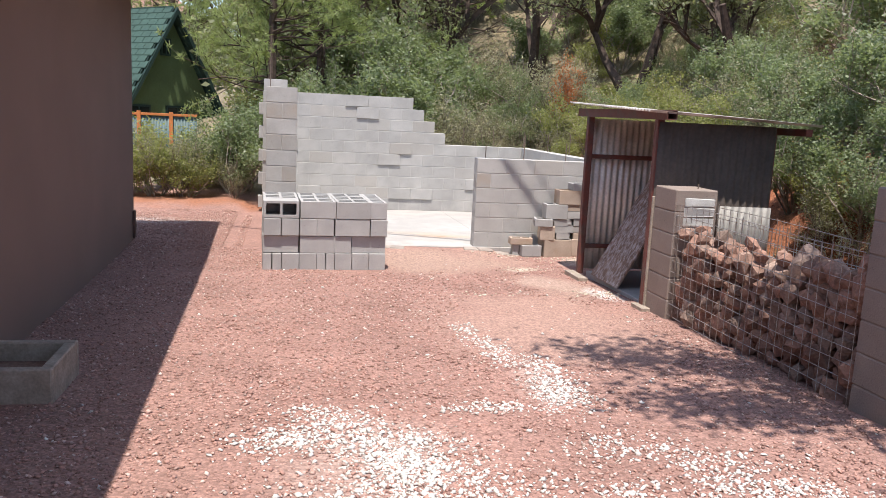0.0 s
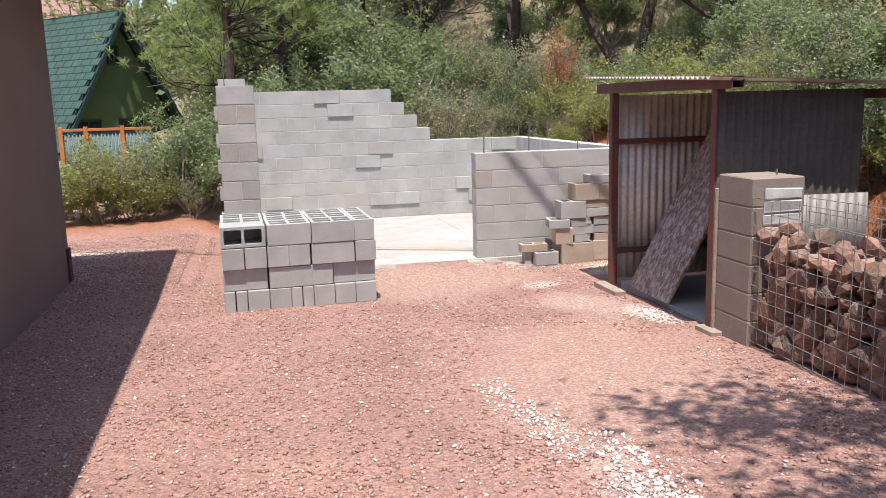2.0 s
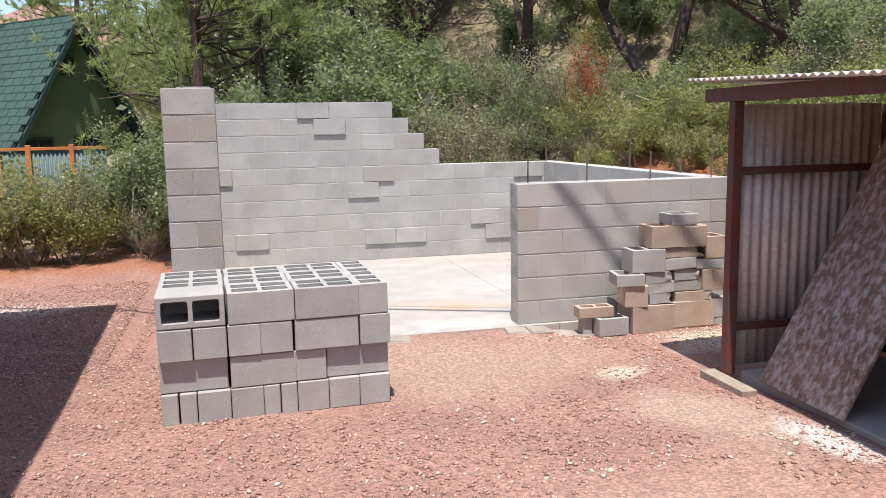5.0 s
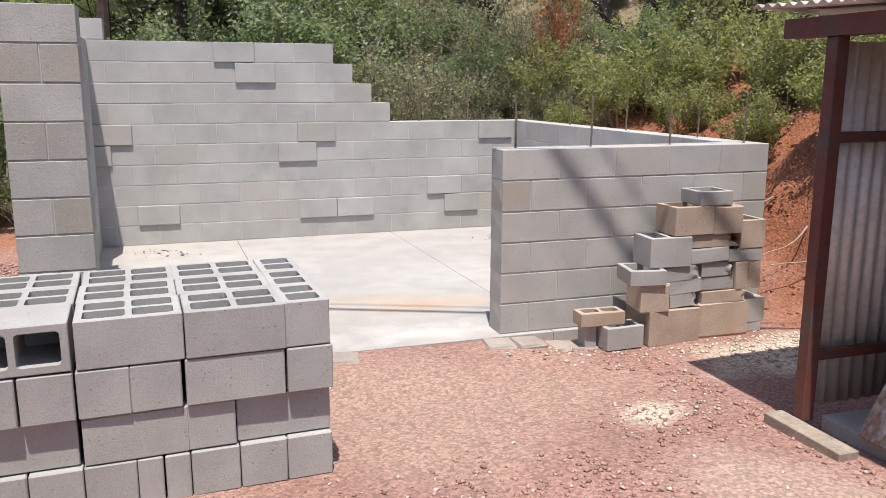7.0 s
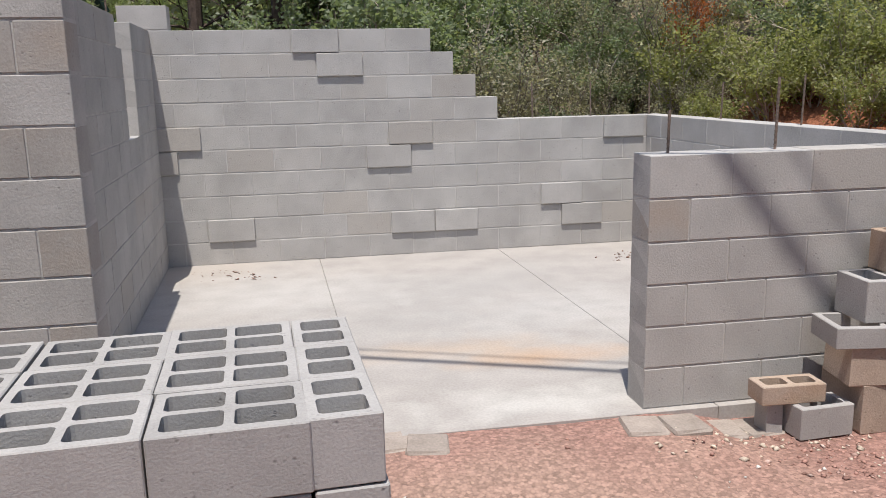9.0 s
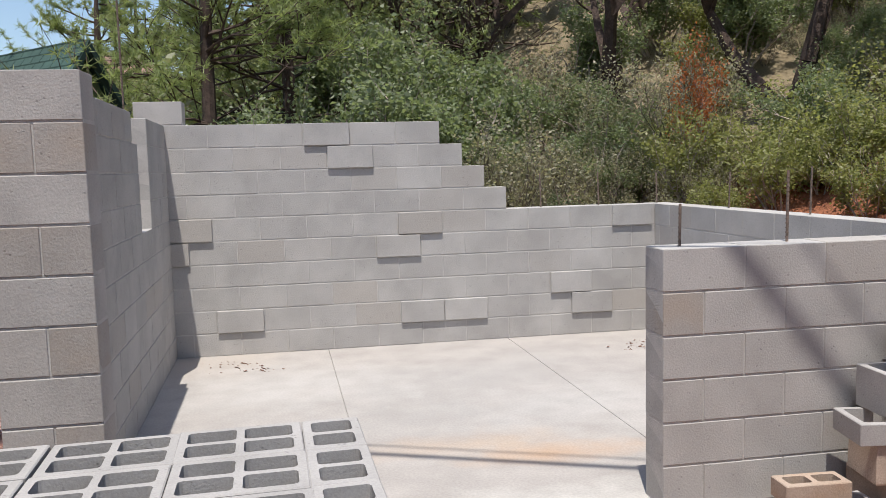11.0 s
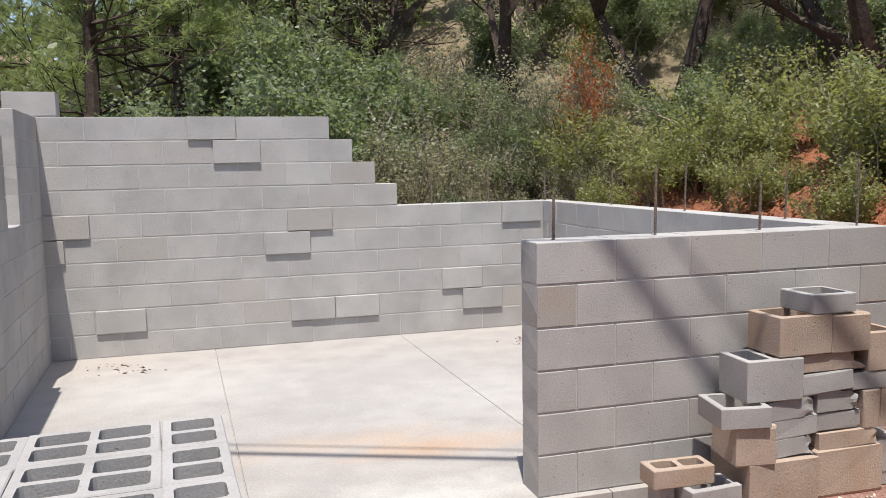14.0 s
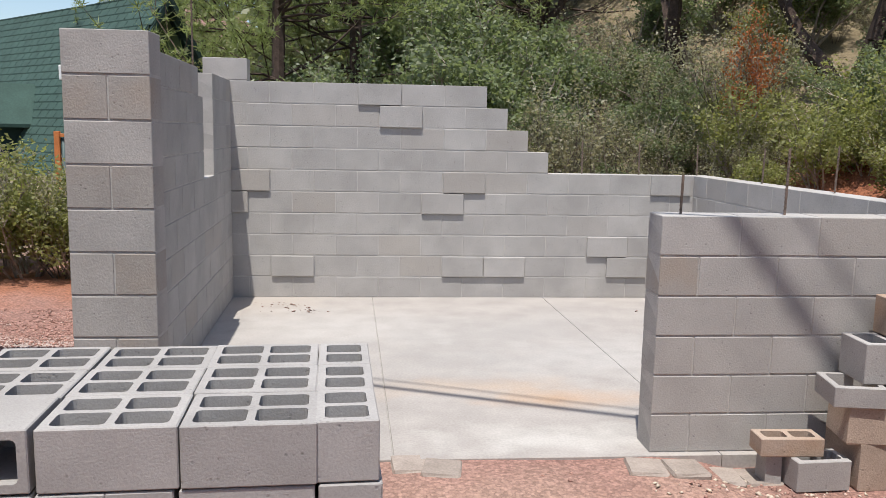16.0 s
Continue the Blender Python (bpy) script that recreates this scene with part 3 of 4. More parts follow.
pile_block(4.285, 4.53, 0.842, 0.935, "open", y=10.2)
pile_block(4.10, 4.393, 0.65, 0.84, "open", True)
pile_block(4.40, 4.62, 0.647, 0.83, "solid", True, rz=-1)
pile_block(4.17, 4.60, 0.562, 0.645, "broken", True, y=10.215)
pile_block(4.624, 4.82, 0.535, 0.728, "open", True, y=10.21)
pile_block(3.93, 4.23, 0.447, 0.645, "open", False, y=10.19, rz=-3)
pile_block(4.228, 4.53, 0.46, 0.555, ry=-2)
pile_block(4.535, 4.81, 0.445, 0.535, y=10.21)
pile_block(4.325, 4.585, 0.36, 0.455, "broken", y=10.21, rz=1)
pile_block(4.325, 4.588, 0.265, 0.355, y=10.215)
pile_block(4.591, 4.69, 0.252, 0.447, tan=True, y=10.2)
pile_block(4.703, 4.80, 0.25, 0.444, tan=True, y=10.21)
pile_block(3.79, 4.035, 0.345, 0.445, "open", y=10.15, d=0.26, rz=-10)
pile_block(4.05, 4.30, 0.352, 0.445, "broken", ry=-3)
pile_block(4.06, 4.325, 0.258, 0.352, ry=-4)
pile_block(4.09, 4.32, 0.172, 0.256, "broken", ry=-3)
pile_block(3.865, 4.07, 0.16, 0.345, tan=True, y=10.16, rz=-8)
pile_block(4.335, 4.755, 0.175, 0.255, "broken", True, y=10.2)
pile_block(4.317, 4.71, -0.06, 0.172, "solid", True, y=10.19)
pile_block(4.72, 4.88, 0.0, 0.17, "solid", False, y=10.24)
pile_block(4.72, 4.86, -0.07, 0.0, "solid", False, y=10.24)
pile_block(3.915, 4.31, -0.07, 0.165, "solid", True, y=10.16, d=0.3)
pile_block(3.46, 3.77, 0.082, 0.172, "open", True, y=10.22, d=0.14, rz=-3)
pile_block(3.605, 3.88, -0.07, 0.08, "open", y=10.16, d=0.16, rz=3)
pile_block(3.50, 3.59, -0.08, 0.082, y=10.26, d=0.1)

# pavers at the slab's edge
paver_me = box_mesh("paver", 0.19, 0.2, 0.06, 0.01, PAVER, 0.004)
for i, (x, y) in enumerate(((2.93, 10.33), (3.12, 10.31), (3.31, 10.32), (3.5, 10.34), (1.78, 10.42), (1.93, 10.36))):
    ob = new("paver", paver_me)
    ob.matrix_basis = pose(x, y, ground_z(x, y) - 0.018, 0, 0, (-6, 3, -4, 8, 5, -9)[i])
    tagged(ob, "small dusty concrete paver at the slab edge", "paver", "pavers at the slab edge")

# ---- storage shed ----
shed = holder("storage_shed", pose(0, 0, 0), "open-fronted corrugated metal shed with brown steel posts", "shed")
SX, SY0, SY1, SB = 3.92, 6.93, 8.76, 5.1
for x, y in ((SX, SY0), (SX, SY1)):
    part("post", box_bm(x - 0.035, x + 0.035, y - 0.035, y + 0.035, 0.0 if y > 8 else 0.02, 1.84, 0.004), RED_STEEL, shed)
for x, y in ((SB, SY0), (SB, SY1)):
    part("post", box_bm(x - 0.03, x + 0.03, y - 0.03, y + 0.03, 0.0, 1.76, 0.004), RED_STEEL, shed)
# channel beam along the front, open at its near end
bm = bmesh.new()
ends_v = []
for y in (6.68, 9.06):
    ends_v.append([[bm.verts.new((SX + x, y, 1.84 + z)) for x, z in ((-0.05, 0), (0.05, 0), (0.05, 0.09), (-0.05, 0.09))],
                   [bm.verts.new((SX + x, y, 1.84 + z)) for x, z in ((-0.042, 0.008), (0.042, 0.008), (0.042, 0.082), (-0.042, 0.082))]])
for i in range(4):
    k = (i + 1) % 4
    (o0, i0), (o1, i1) = ends_v
    bm.faces.new((o0[i], o0[k], o1[k], o1[i]))
    bm.faces.new((i0[k], i0[i], i1[i], i1[k]))
    bm.faces.new((o0[k], o0[i], i0[i], i0[k]))
    bm.faces.new((o1[i], o1[k], i1[k], i1[i]))
part("front_beam", bm, RED_STEEL, shed)
part("rear_beam", box_bm(5.30, 5.37, 6.70, 9.05, 1.745, 1.815, 0.004), RED_STEEL, shed)
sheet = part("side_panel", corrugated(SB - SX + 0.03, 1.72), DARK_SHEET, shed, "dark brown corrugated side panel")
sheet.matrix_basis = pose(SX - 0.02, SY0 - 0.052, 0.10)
sheet = part("side_panel", corrugated(SB - SX - 0.05, 1.78, 0.076, 0.012), BRIGHT_SHEET, shed, "weathered galvanised corrugated panel")
sheet.matrix_basis = pose(SX + 0.04, SY1 + 0.05, 0.04)
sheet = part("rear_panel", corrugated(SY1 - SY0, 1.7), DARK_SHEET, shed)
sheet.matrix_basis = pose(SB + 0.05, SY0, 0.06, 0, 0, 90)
for z in (0.30, 1.36):
    part("girt", box_bm(SX + 0.03, SB - 0.03, SY1 - 0.015, SY1 + 0.02, z, z + 0.05, 0.003), RED_STEEL, shed)
    part("girt", box_bm(SX + 0.03, SB - 0.03, SY0 + 0.0, SY0 + 0.03, z, z + 0.05, 0.003), RED_STEEL, shed)
roof = part("roof", corrugated(2.54, 1.72, 0.076, 0.010), GALV, shed, "rusty galvanised corrugated roof sheet")
slope = Vector((-1.0, 0, 0.075)).normalized()
roof.matrix_basis = pose(5.42, 6.61, 1.845) @ Matrix(((0, 0, slope.x, 0), (1, 0, 0, 0), (0, 1, slope.z, 0), (0, 0, 0, 1)))
part("sill_board", box_bm(SX - 0.15, SX - 0.04, 8.36, 8.86, -0.05, 0.012, 0.004), WEATHERED, shed)
part("sill_board", box_bm(SX - 0.10, SX + 0.0, 6.75, 7.0, 0.0, 0.055, 0.004), WEATHERED, shed)
part("floor_sheet", box_bm(SX + 0.06, SB, 6.98, 8.7, -0.06, 0.035, 0.004), PALE_BOARD, shed, "pale dusty floor sheet")
part("jamb_board", box_bm(SX - 0.03, SX + 0.012, 6.865, 6.893, 0.03, 1.12, 0.004), WEATHERED, shed, "weathered jamb board")
# a plywood sheet leaning inside the doorway
plank = part("leaning_board", box_bm(0, 0.76, -0.012, 0.012, 0, 2.0, 0.003), PLY)
plank.matrix_basis = pose(3.95, 8.44, 0.04, 0, 0, -90) @ pose(0, 0, 0, -29)
tagged(plank, "weathered plywood board leaning in the shed opening", "board")

# ---- wire basket wall of stones ----
def pier(name, x0, x1, y0, y1, z0, courses, label):
    p = holder(name, pose(0, 0, 0), label, "pier")
    for c in range(courses):
        me = box_mesh("pier_block", x1 - x0, y1 - y0, C - 0.006, 0.008, PAINTED, 0.002)
        shared("block", me, p, pose((x0 + x1) / 2, (y0 + y1) / 2, z0 + (c + 0.5) * C))
    part("joint", box_bm(x0 + 0.008, x1 - 0.008, y0 + 0.008, y1 - 0.008, z0, z0 + courses * C - 0.02), PAINTED, p)
    return p


pr = pier("block_pier", 3.905, 4.31, 6.43, 6.86, 0.01, 6, "brown painted concrete block pier with a bolt on top")
for z0 in (0.80, 0.895, 0.99, 1.075):
    shared("exposed_face", box_mesh("exposed_face" + str(z0), 0.29, 0.014, 0.078, 0.006, MORTAR, 0.006), pr, pose(4.14, 6.426, z0 + 0.04, 0, 0, 0))
bm = bmesh.new()
rod(bm, (4.2, 6.6, 1.22), (4.2, 6.6, 1.27), 0.008)
part("bolt", bm, REBAR, pr, "rusty steel bolt")
pier("block_pier", 3.93, 4.34, 3.5, 3.93, 0.08, 7, "brown painted concrete block pier ending the stone wall")


def stone_mesh(seed, r, flat=0.75, sub=1):
    bm = bmesh.new()
    bmesh.ops.create_icosphere(bm, subdivisions=sub, radius=r)
    rg = random.Random(seed)
    off = Vector([rg.uniform(-50, 50) for _ in range(3)])
    sc = Vector((rg.uniform(0.75, 1.35), rg.uniform(0.7, 1.1), rg.uniform(0.55, 1.0) * flat / 0.75))
    for v in bm.verts:
        k = 1 + 0.55 * noise.noise(v.co / r * 0.9 + off)
        v.co = Vector((v.co.x * sc.x, v.co.y * sc.y, v.co.z * sc.z)) * k
    me = bpy.data.meshes.new("stone")
    bm.to_mesh(me)
    bm.free()
    me.materials.append(ROCK)
    return me


gabion = holder("gabion_wall", pose(0, 0, 0), "wire mesh basket wall filled with red sandstone", "gabion wall", kind="structure")
stones = [stone_mesh(i, 0.096) for i in range(14)]
rg = random.Random(3)
for row in range(9):
    z = 0.09 + row * 0.104
    y = 3.96 + rg.uniform(0, 0.08)
    while y < 6.42:
        if z < 0.80 + 0.16 * (6.4 - y) / 2.4 + rg.uniform(-0.08, 0.05):
            for x in (4.035, 4.2):
                shared("stone", stones[rg.randrange(14)], gabion, pose(x + rg.uniform(-0.02, 0.03), y + rg.uniform(-0.02, 0.02), z + ground_z(4, y) * 0.5 + rg.uniform(-0.02, 0.02), rg.uniform(0, 360), rg.uniform(0, 360), rg.uniform(0, 360)) @ Matrix.Scale(rg.uniform(0.75, 1.3), 4))
        y += rg.uniform(0.125, 0.18)
part("back_fill", box_bm(4.28, 4.34, 3.95, 6.42, 0.0, 0.75), ROCK, gabion)


def mesh_panel(name, x, y0, y1, z0, z1, parent):
    bm = bmesh.new()
    k = round((y1 - y0) / 0.1)
    for i in range(k + 1):
        y = y0 + (y1 - y0) * i / k
        rod(bm, (x + rg.uniform(-0.006, 0.006), y, z0), (x + rg.uniform(-0.012, 0.012), y, z1 + rg.uniform(-0.02, 0.04)), 0.0028, n=4)
    k = round((z1 - z0) / 0.1)
    for i in range(k + 1):
        z = z0 + (z1 - z0) * i / k
        for j in range(8):
            ya, yb = y0 + (y1 - y0) * j / 8, y0 + (y1 - y0) * (j + 1) / 8
            rod(bm, (x + 0.004, ya, z + 0.006 * math.sin(ya * 3 + i)), (x + 0.004, yb, z + 0.006 * math.sin(yb * 3 + i)), 0.0028, n=4)
    part(name, bm, WIRE, parent, "bent galvanised wire mesh")


mesh_panel("wire_mesh", 3.92, 3.94, 6.43, 0.08, 1.10, gabion)
mesh_panel("wire_mesh", 4.34, 3.94, 6.43, 0.08, 1.08, gabion)
sh = part("sheet_offcut", corrugated(0.5, 0.62, 0.07, 0.008), DULL_SHEET, None)
sh.matrix_basis = pose(4.45, 6.62, 0.45, 0, 0, -5)
tagged(sh, "galvanised corrugated offcut standing behind the stone wall", "metal sheet")

# ---- brown house beside the yard ----
house = holder("house", pose(-1.55, 11.1, 0, 0, 0, math.degrees(math.atan(0.036))), "brown stucco house with a dark timber eave", "house")
part("wall", box_bm(-6, 0, -16, 0, -0.1, 3.22, 0.01), STUCCO, house)
part("roof", box_bm(-6.4, 0.66, -16.5, 0.72, 3.23, 3.38, 0.01), DARK_WOOD, house, "dark timber eave")
part("fascia", box_bm(0.66, 0.70, -16.5, 0.72, 3.16, 3.40, 0.004), DARK_WOOD, house)
for i in range(9):
    part("rafter", box_bm(0.02, 0.55, -0.3 - i * 1.8, -0.2 - i * 1.8, 3.11, 3.225, 0.004), DARK_WOOD, house)
part("corner_trim", box_bm(0.004, 0.03, -0.14, -0.02, -0.05, 0.32, 0.004), DARK_WOOD, house)
part("beam_end", box_bm(-0.2, 0.24, -5.75, -5.45, 2.5, 2.74, 0.01), DARK_WOOD, house, "dark timber beam end")
planter = holder("planter", pose(-1.07, 4.6, 0.05), "low grey concrete planter against the house wall", "planter")
bm = bmesh.new()
for x0, x1, y0, y1 in ((-0.36, 0.29, -0.3, -0.24), (-0.36, 0.29, 0.24, 0.3), (0.22, 0.29, -0.24, 0.24)):
    add_box(bm, x0, x1, y0, y1, 0, 0.25)
bmesh.ops.bevel(bm, geom=bm.edges[:], offset=0.008, segments=1, affect="EDGES")
part("rim", bm, WEATHERED, planter)
part("soil", box_bm(-0.36, 0.22, -0.24, 0.24, 0, 0.13), ROCK, planter)

# service cables above the yard
for off, r in ((0.0, 0.026), (0.15, 0.009)):
    bm = bmesh.new()
    c = Vector((2.4, 11.31 + off, 0)) - SUN / -SUN.z * 6.5
    d = Vector((1.53, -0.64, 0)).normalized()
    rod(bm, c - d * 14, c + d * 14, r, n=8)
    tagged(part("overhead_cable", bm, CABLE), "black overhead service cable above the yard", "cable", "service cables")

# ---- neighbour's house, beyond the brush ----
far = holder("neighbour_house", pose(-4.54, 23.79, 0.05, 0, 0, 45), "green shingled A-frame house behind the brush", "house")
HW, RH, LEN = 2.35, 4.4, 11.0
bm = bmesh.new()
vs = [bm.verts.new(v) for v in ((0.2, 0.3, -0.5), (2 * HW - 0.2, 0.3, -0.5), (2 * HW - 0.2, 0.3, 0.6), (HW, 0.3, RH - 0.2), (0.2, 0.3, 0.6))]
ws = [bm.verts.new(v.co + Vector((0, LEN - 0.6, 0))) for v in vs]
bm.faces.new(vs)
bm.faces.new(ws[::-1])
for i in range(5):
    bm.faces.new((vs[i], ws[i], ws[(i + 1) % 5], vs[(i + 1) % 5]))
part("wall", bm, WALL_GREEN, far)
for side in (-1, 1):
    bm = bmesh.new()
    rows = 22
    for r in range(rows):
        f0, f1 = r / rows, (r + 1.15) / rows
        for k in range(28):
            a, b = LEN * k / 28 + 0.01, LEN * (k + 1) / 28 - 0.01
            o = 0.19 * (r % 2)
            pts = []
            for f, lift in ((f0, 0.05), (f1, 0.015)):
                for y in (a + o - 0.1, b + o - 0.1):
                    pts.append((HW + side * HW * (1 - f) * 1.04, y, 0.35 + (RH - 0.35) * f + lift))
            q = [bm.verts.new(p) for p in (pts[0], pts[1], pts[3], pts[2])]
            lo = [bm.verts.new(v.co - Vector((0, 0, 0.03))) for v in q]
            bm.faces.new(q if side > 0 else q[::-1])
            for i in range(4):
                bm.faces.new((q[i], lo[i], lo[(i + 1) % 4], q[(i + 1) % 4]))
    part("roof", bm, ROOF_GREEN, far)
    bm = bmesh.new()
    d = Vector((HW, 0, RH - 0.35)).normalized()
    for a, w in ((-0.12, 0.2), (0.05, 0.1)):
        lo_p = Vector((HW + side * HW * 1.06, a, 0.2))
        hi_p = Vector((HW, a, RH))
        q = [bm.verts.new(p) for p in (lo_p, hi_p, hi_p - Vector((0, 0, w)), lo_p - Vector((0, 0, w)))]
        e = [bm.verts.new(v.co + Vector((0, 0.08, 0))) for v in q]
        bm.faces.new(q)
        bm.faces.new(e[::-1])
        for i in range(4):
            bm.faces.new((q[i], e[i], e[(i + 1) % 4], q[(i + 1) % 4]))
    part("rake_board", bm, TRIM_DARK, far)


def far_window(x, z, w, h):
    win = part("window", box_bm(x - w / 2, x + w / 2, 0.24, 0.30, z, z + h, 0.004), TRIM_DARK, far)
    for i in (0, 1):
        a = x - w / 2 + 0.06 + i * (w / 2 - 0.03)
        part("pane", box_bm(a, a + w / 2 - 0.09, 0.225, 0.236, z + 0.06, z + h - 0.06), glass_mat, win)


far_window(1.25, 0.85, 0.8, 0.7)
far_window(2.6, 0.9, 0.8, 0.65)
far_window(2.2, 3.0, 0.35, 0.5)
dormer = part("dormer", box_bm(0.0, 1.1, 3.2, 4.7, 0.4, 1.6, 0.01), TRIM_DARK, far)
bm = bmesh.new()
for s in (-1, 1):
    q = [bm.verts.new(p) for p in ((-0.2, 3.95 + s * 1.0, 1.45), (-0.2, 3.95, 2.4), (1.3, 3.95, 2.4), (0.65, 3.95 + s * 1.0, 1.45))]
    e = [bm.verts.new(v.co + Vector((0, 0, 0.08))) for v in q]
    bm.faces.new(q)
    bm.faces.new(e[::-1])
    for i in range(4):
        bm.faces.new((q[i], e[i], e[(i + 1) % 4], q[(i + 1) % 4]))
part("dormer_roof", bm, ROOF_GREEN, dormer)
part("window_frame", box_bm(-0.025, 0.0, 3.55, 4.35, 0.65, 1.5), WHITE_PAINT, dormer, "white window frame")
part("dormer_window", box_bm(-0.04, -0.026, 3.61, 4.29, 0.71, 1.44), glass_mat, dormer)
part("roof_vent", box_bm(1.2, 1.45, 2.5, 2.8, 2.55, 2.9, 0.02), WHITE_PAINT, far, "small white roof vent")

fence = holder("fence", pose(-3.7, 21.0, 0, 0, 0, 4), "orange timber fence with blue-green corrugated panels", "fence")
for x in (0, 0.52, 1.28):
    part("post", box_bm(x - 0.045, x + 0.045, -0.045, 0.045, -0.4, 1.48, 0.006), ORANGE_WOOD, fence)
part("rail", box_bm(-0.04, 1.9, -0.03, 0.03, 1.38, 1.44, 0.005), ORANGE_WOOD, fence)
for a, b in ((0.05, 0.47), (0.57, 1.23), (1.33, 1.9)):
    pn = part("panel", corrugated(b - a, 1.7, 0.076, 0.009), FENCE_GREEN, fence)
    pn.matrix_basis = pose(a, 0, -0.33)


# ---- plants ----
def leaves(points, normals_seed, length, width, droop=0.0, fold=0.25):
    rg = np.random.RandomState(normals_seed)
    n = len(points)
    u = rg.normal(size=(n, 3))
    u[:, 2] = u[:, 2] * 0.6 - droop
    u /= np.linalg.norm(u, axis=1)[:, None]
    w = np.cross(u, rg.normal(size=(n, 3)))
    w /= np.linalg.norm(w, axis=1)[:, None]
    k = np.cross(u, w)
    s = rg.uniform(0.65, 1.3, size=(n, 1))
    p = np.asarray(points)
    a, c = p - u * length * s / 2, p + u * length * s / 2
    b = p + w * width * s / 2 + k * width * fold * s
    d = p - w * width * s / 2 + k * width * fold * s
    v = np.stack((a, b, c, d), axis=1).reshape(-1, 3)
    f = np.arange(4 * n).reshape(-1, 4)
    return v, f


def mesh_np(name, v, f, material):
    me = bpy.data.meshes.new(name)
    me.vertices.add(len(v))
    me.vertices.foreach_set("co", np.asarray(v, dtype=np.float32).ravel())
    k = f.shape[1]
    me.loops.add(f.size)
    me.loops.foreach_set("vertex_index", f.astype(np.int32).ravel())
    me.polygons.add(len(f))
    me.polygons.foreach_set("loop_start", np.arange(0, f.size, k, dtype=np.int32))
    me.polygons.foreach_set("loop_total", np.full(len(f), k, dtype=np.int32))
    me.update()
    me.validate()
    me.materials.append(material)
    return me


def grow(rg, bm, p, d, length, r, depth, tips, spread=0.6, up=0.15, kids=(2, 4), n=5, bend=0.25):
    """A limb of three bent pieces and its side limbs; tips gathers the outer points."""
    p, d = Vector(p), Vector(d).normalized()
    pts = [p.copy()]
    for i in range(3):
        d = (d + Vector([rg.uniform(-bend, bend) for _ in range(3)]) + Vector((0, 0, up * 0.3))).normalized()
        q = p + d * length / 3
        rod(bm, p, q, r * (1 - 0.2 * i), r * (0.8 - 0.2 * i), n)
        p = q
        pts.append(p.copy())
    if depth <= 1:
        tips += pts[1:]
    if depth == 0:
        return
    for _ in range(rg.randint(*kids)):
        k = rg.uniform(0.35, 1.0)
        s = pts[min(3, int(k * 3 + 0.5))]
        dd = (d + Vector((rg.uniform(-1, 1), rg.uniform(-1, 1), rg.uniform(-0.4, 0.8))) * spread * 1.5 + Vector((0, 0, up))).normalized()
        grow(rg, bm, s, dd, length * rg.uniform(0.5, 0.8), r * 0.55, depth - 1, tips, spread, up, kids, 3, bend)


def cluster(rg, tips, n, sigma, squash=0.8):
    t = np.array([tuple(x) for x in tips])
    idx = rg.randint(0, len(t), n)
    return t[idx] + rg.normal(size=(n, 3)) * sigma * np.array((1, 1, squash))


def plant(name, label, category, seed, stems, stem_len, r, depth, leaf_n, sigma, length, width, leaf, bark, spread=0.6, up=0.15, lean=0.5, kids=(2, 4), single=False, droop=0.0, tip_min=0.0):
    rg = random.Random(seed)
    bm = bmesh.new()
    tips = []
    for i in range(stems):
        a = 2 * math.pi * i / stems + rg.uniform(-0.5, 0.5)
        d = Vector((math.cos(a) * lean, math.sin(a) * lean, 1))
        grow(rg, bm, (0.05 * math.cos(a) * (not single), 0.05 * math.sin(a) * (not single), -0.15), d, stem_len * rg.uniform(0.7, 1.15), r, depth, tips, spread, up, kids)
    e = holder(name, Matrix(), label, category)
    part("trunk", bm, bark, e)
    tips = [t for t in tips if t.z > tip_min] or tips
    nr = np.random.RandomState(seed)
    v, f = leaves(cluster(nr, tips, leaf_n, sigma), seed, length, width, droop)
    ob = new("crown", mesh_np("crown", v, f, leaf))
    ob.parent = e
    return e


def pine(seed, height, tufts=2900, wide=0.012, name='pine_tree'):
    rg = random.Random(seed)
    bm = bmesh.new()
    tips = []
    rod(bm, (0, 0, -0.3), (0.1, 0, height * 0.55), 0.17, 0.11, 8)
    rod(bm, (0.1, 0, height * 0.55), (0, 0.1, height), 0.11, 0.03, 8)
    for i in range(44):
        z = height * rg.uniform(0.16, 0.98)
        a = rg.uniform(0, 6.28)
        ln = (height - z) * 0.28 + 0.7
        grow(rg, bm, (0.05, 0, z), (math.cos(a), math.sin(a), 0.12), ln * rg.uniform(0.6, 1.0), 0.035, 2, tips, 0.5, 0.12, (2, 3), 4)
    e = holder(name, Matrix(), "tall green ponderosa pine with long needles", "tree")
    part("trunk", bm, BARK, e)
    nr = np.random.RandomState(seed)
    t = np.array([tuple(x) for x in tips])
    t = t[nr.permutation(len(t))[:tufts]]
    base = np.repeat(t, 20, axis=0) + nr.normal(size=(len(t) * 20, 3)) * 0.03
    u = nr.normal(size=base.shape) + np.array((0, 0, 0.35))
    u /= np.linalg.norm(u, axis=1)[:, None]
    w = np.cross(u, nr.normal(size=base.shape))
    w /= np.linalg.norm(w, axis=1)[:, None]
    ln = nr.uniform(0.12, 0.23, size=(len(base), 1))
    v = np.stack((base - w * wide, base + w * wide, base + u * ln), axis=1).reshape(-1, 3)
    ob = new("crown", mesh_np("crown", v, np.arange(len(v)).reshape(-1, 3), LEAF_PINE))
    ob.parent = e
    return e


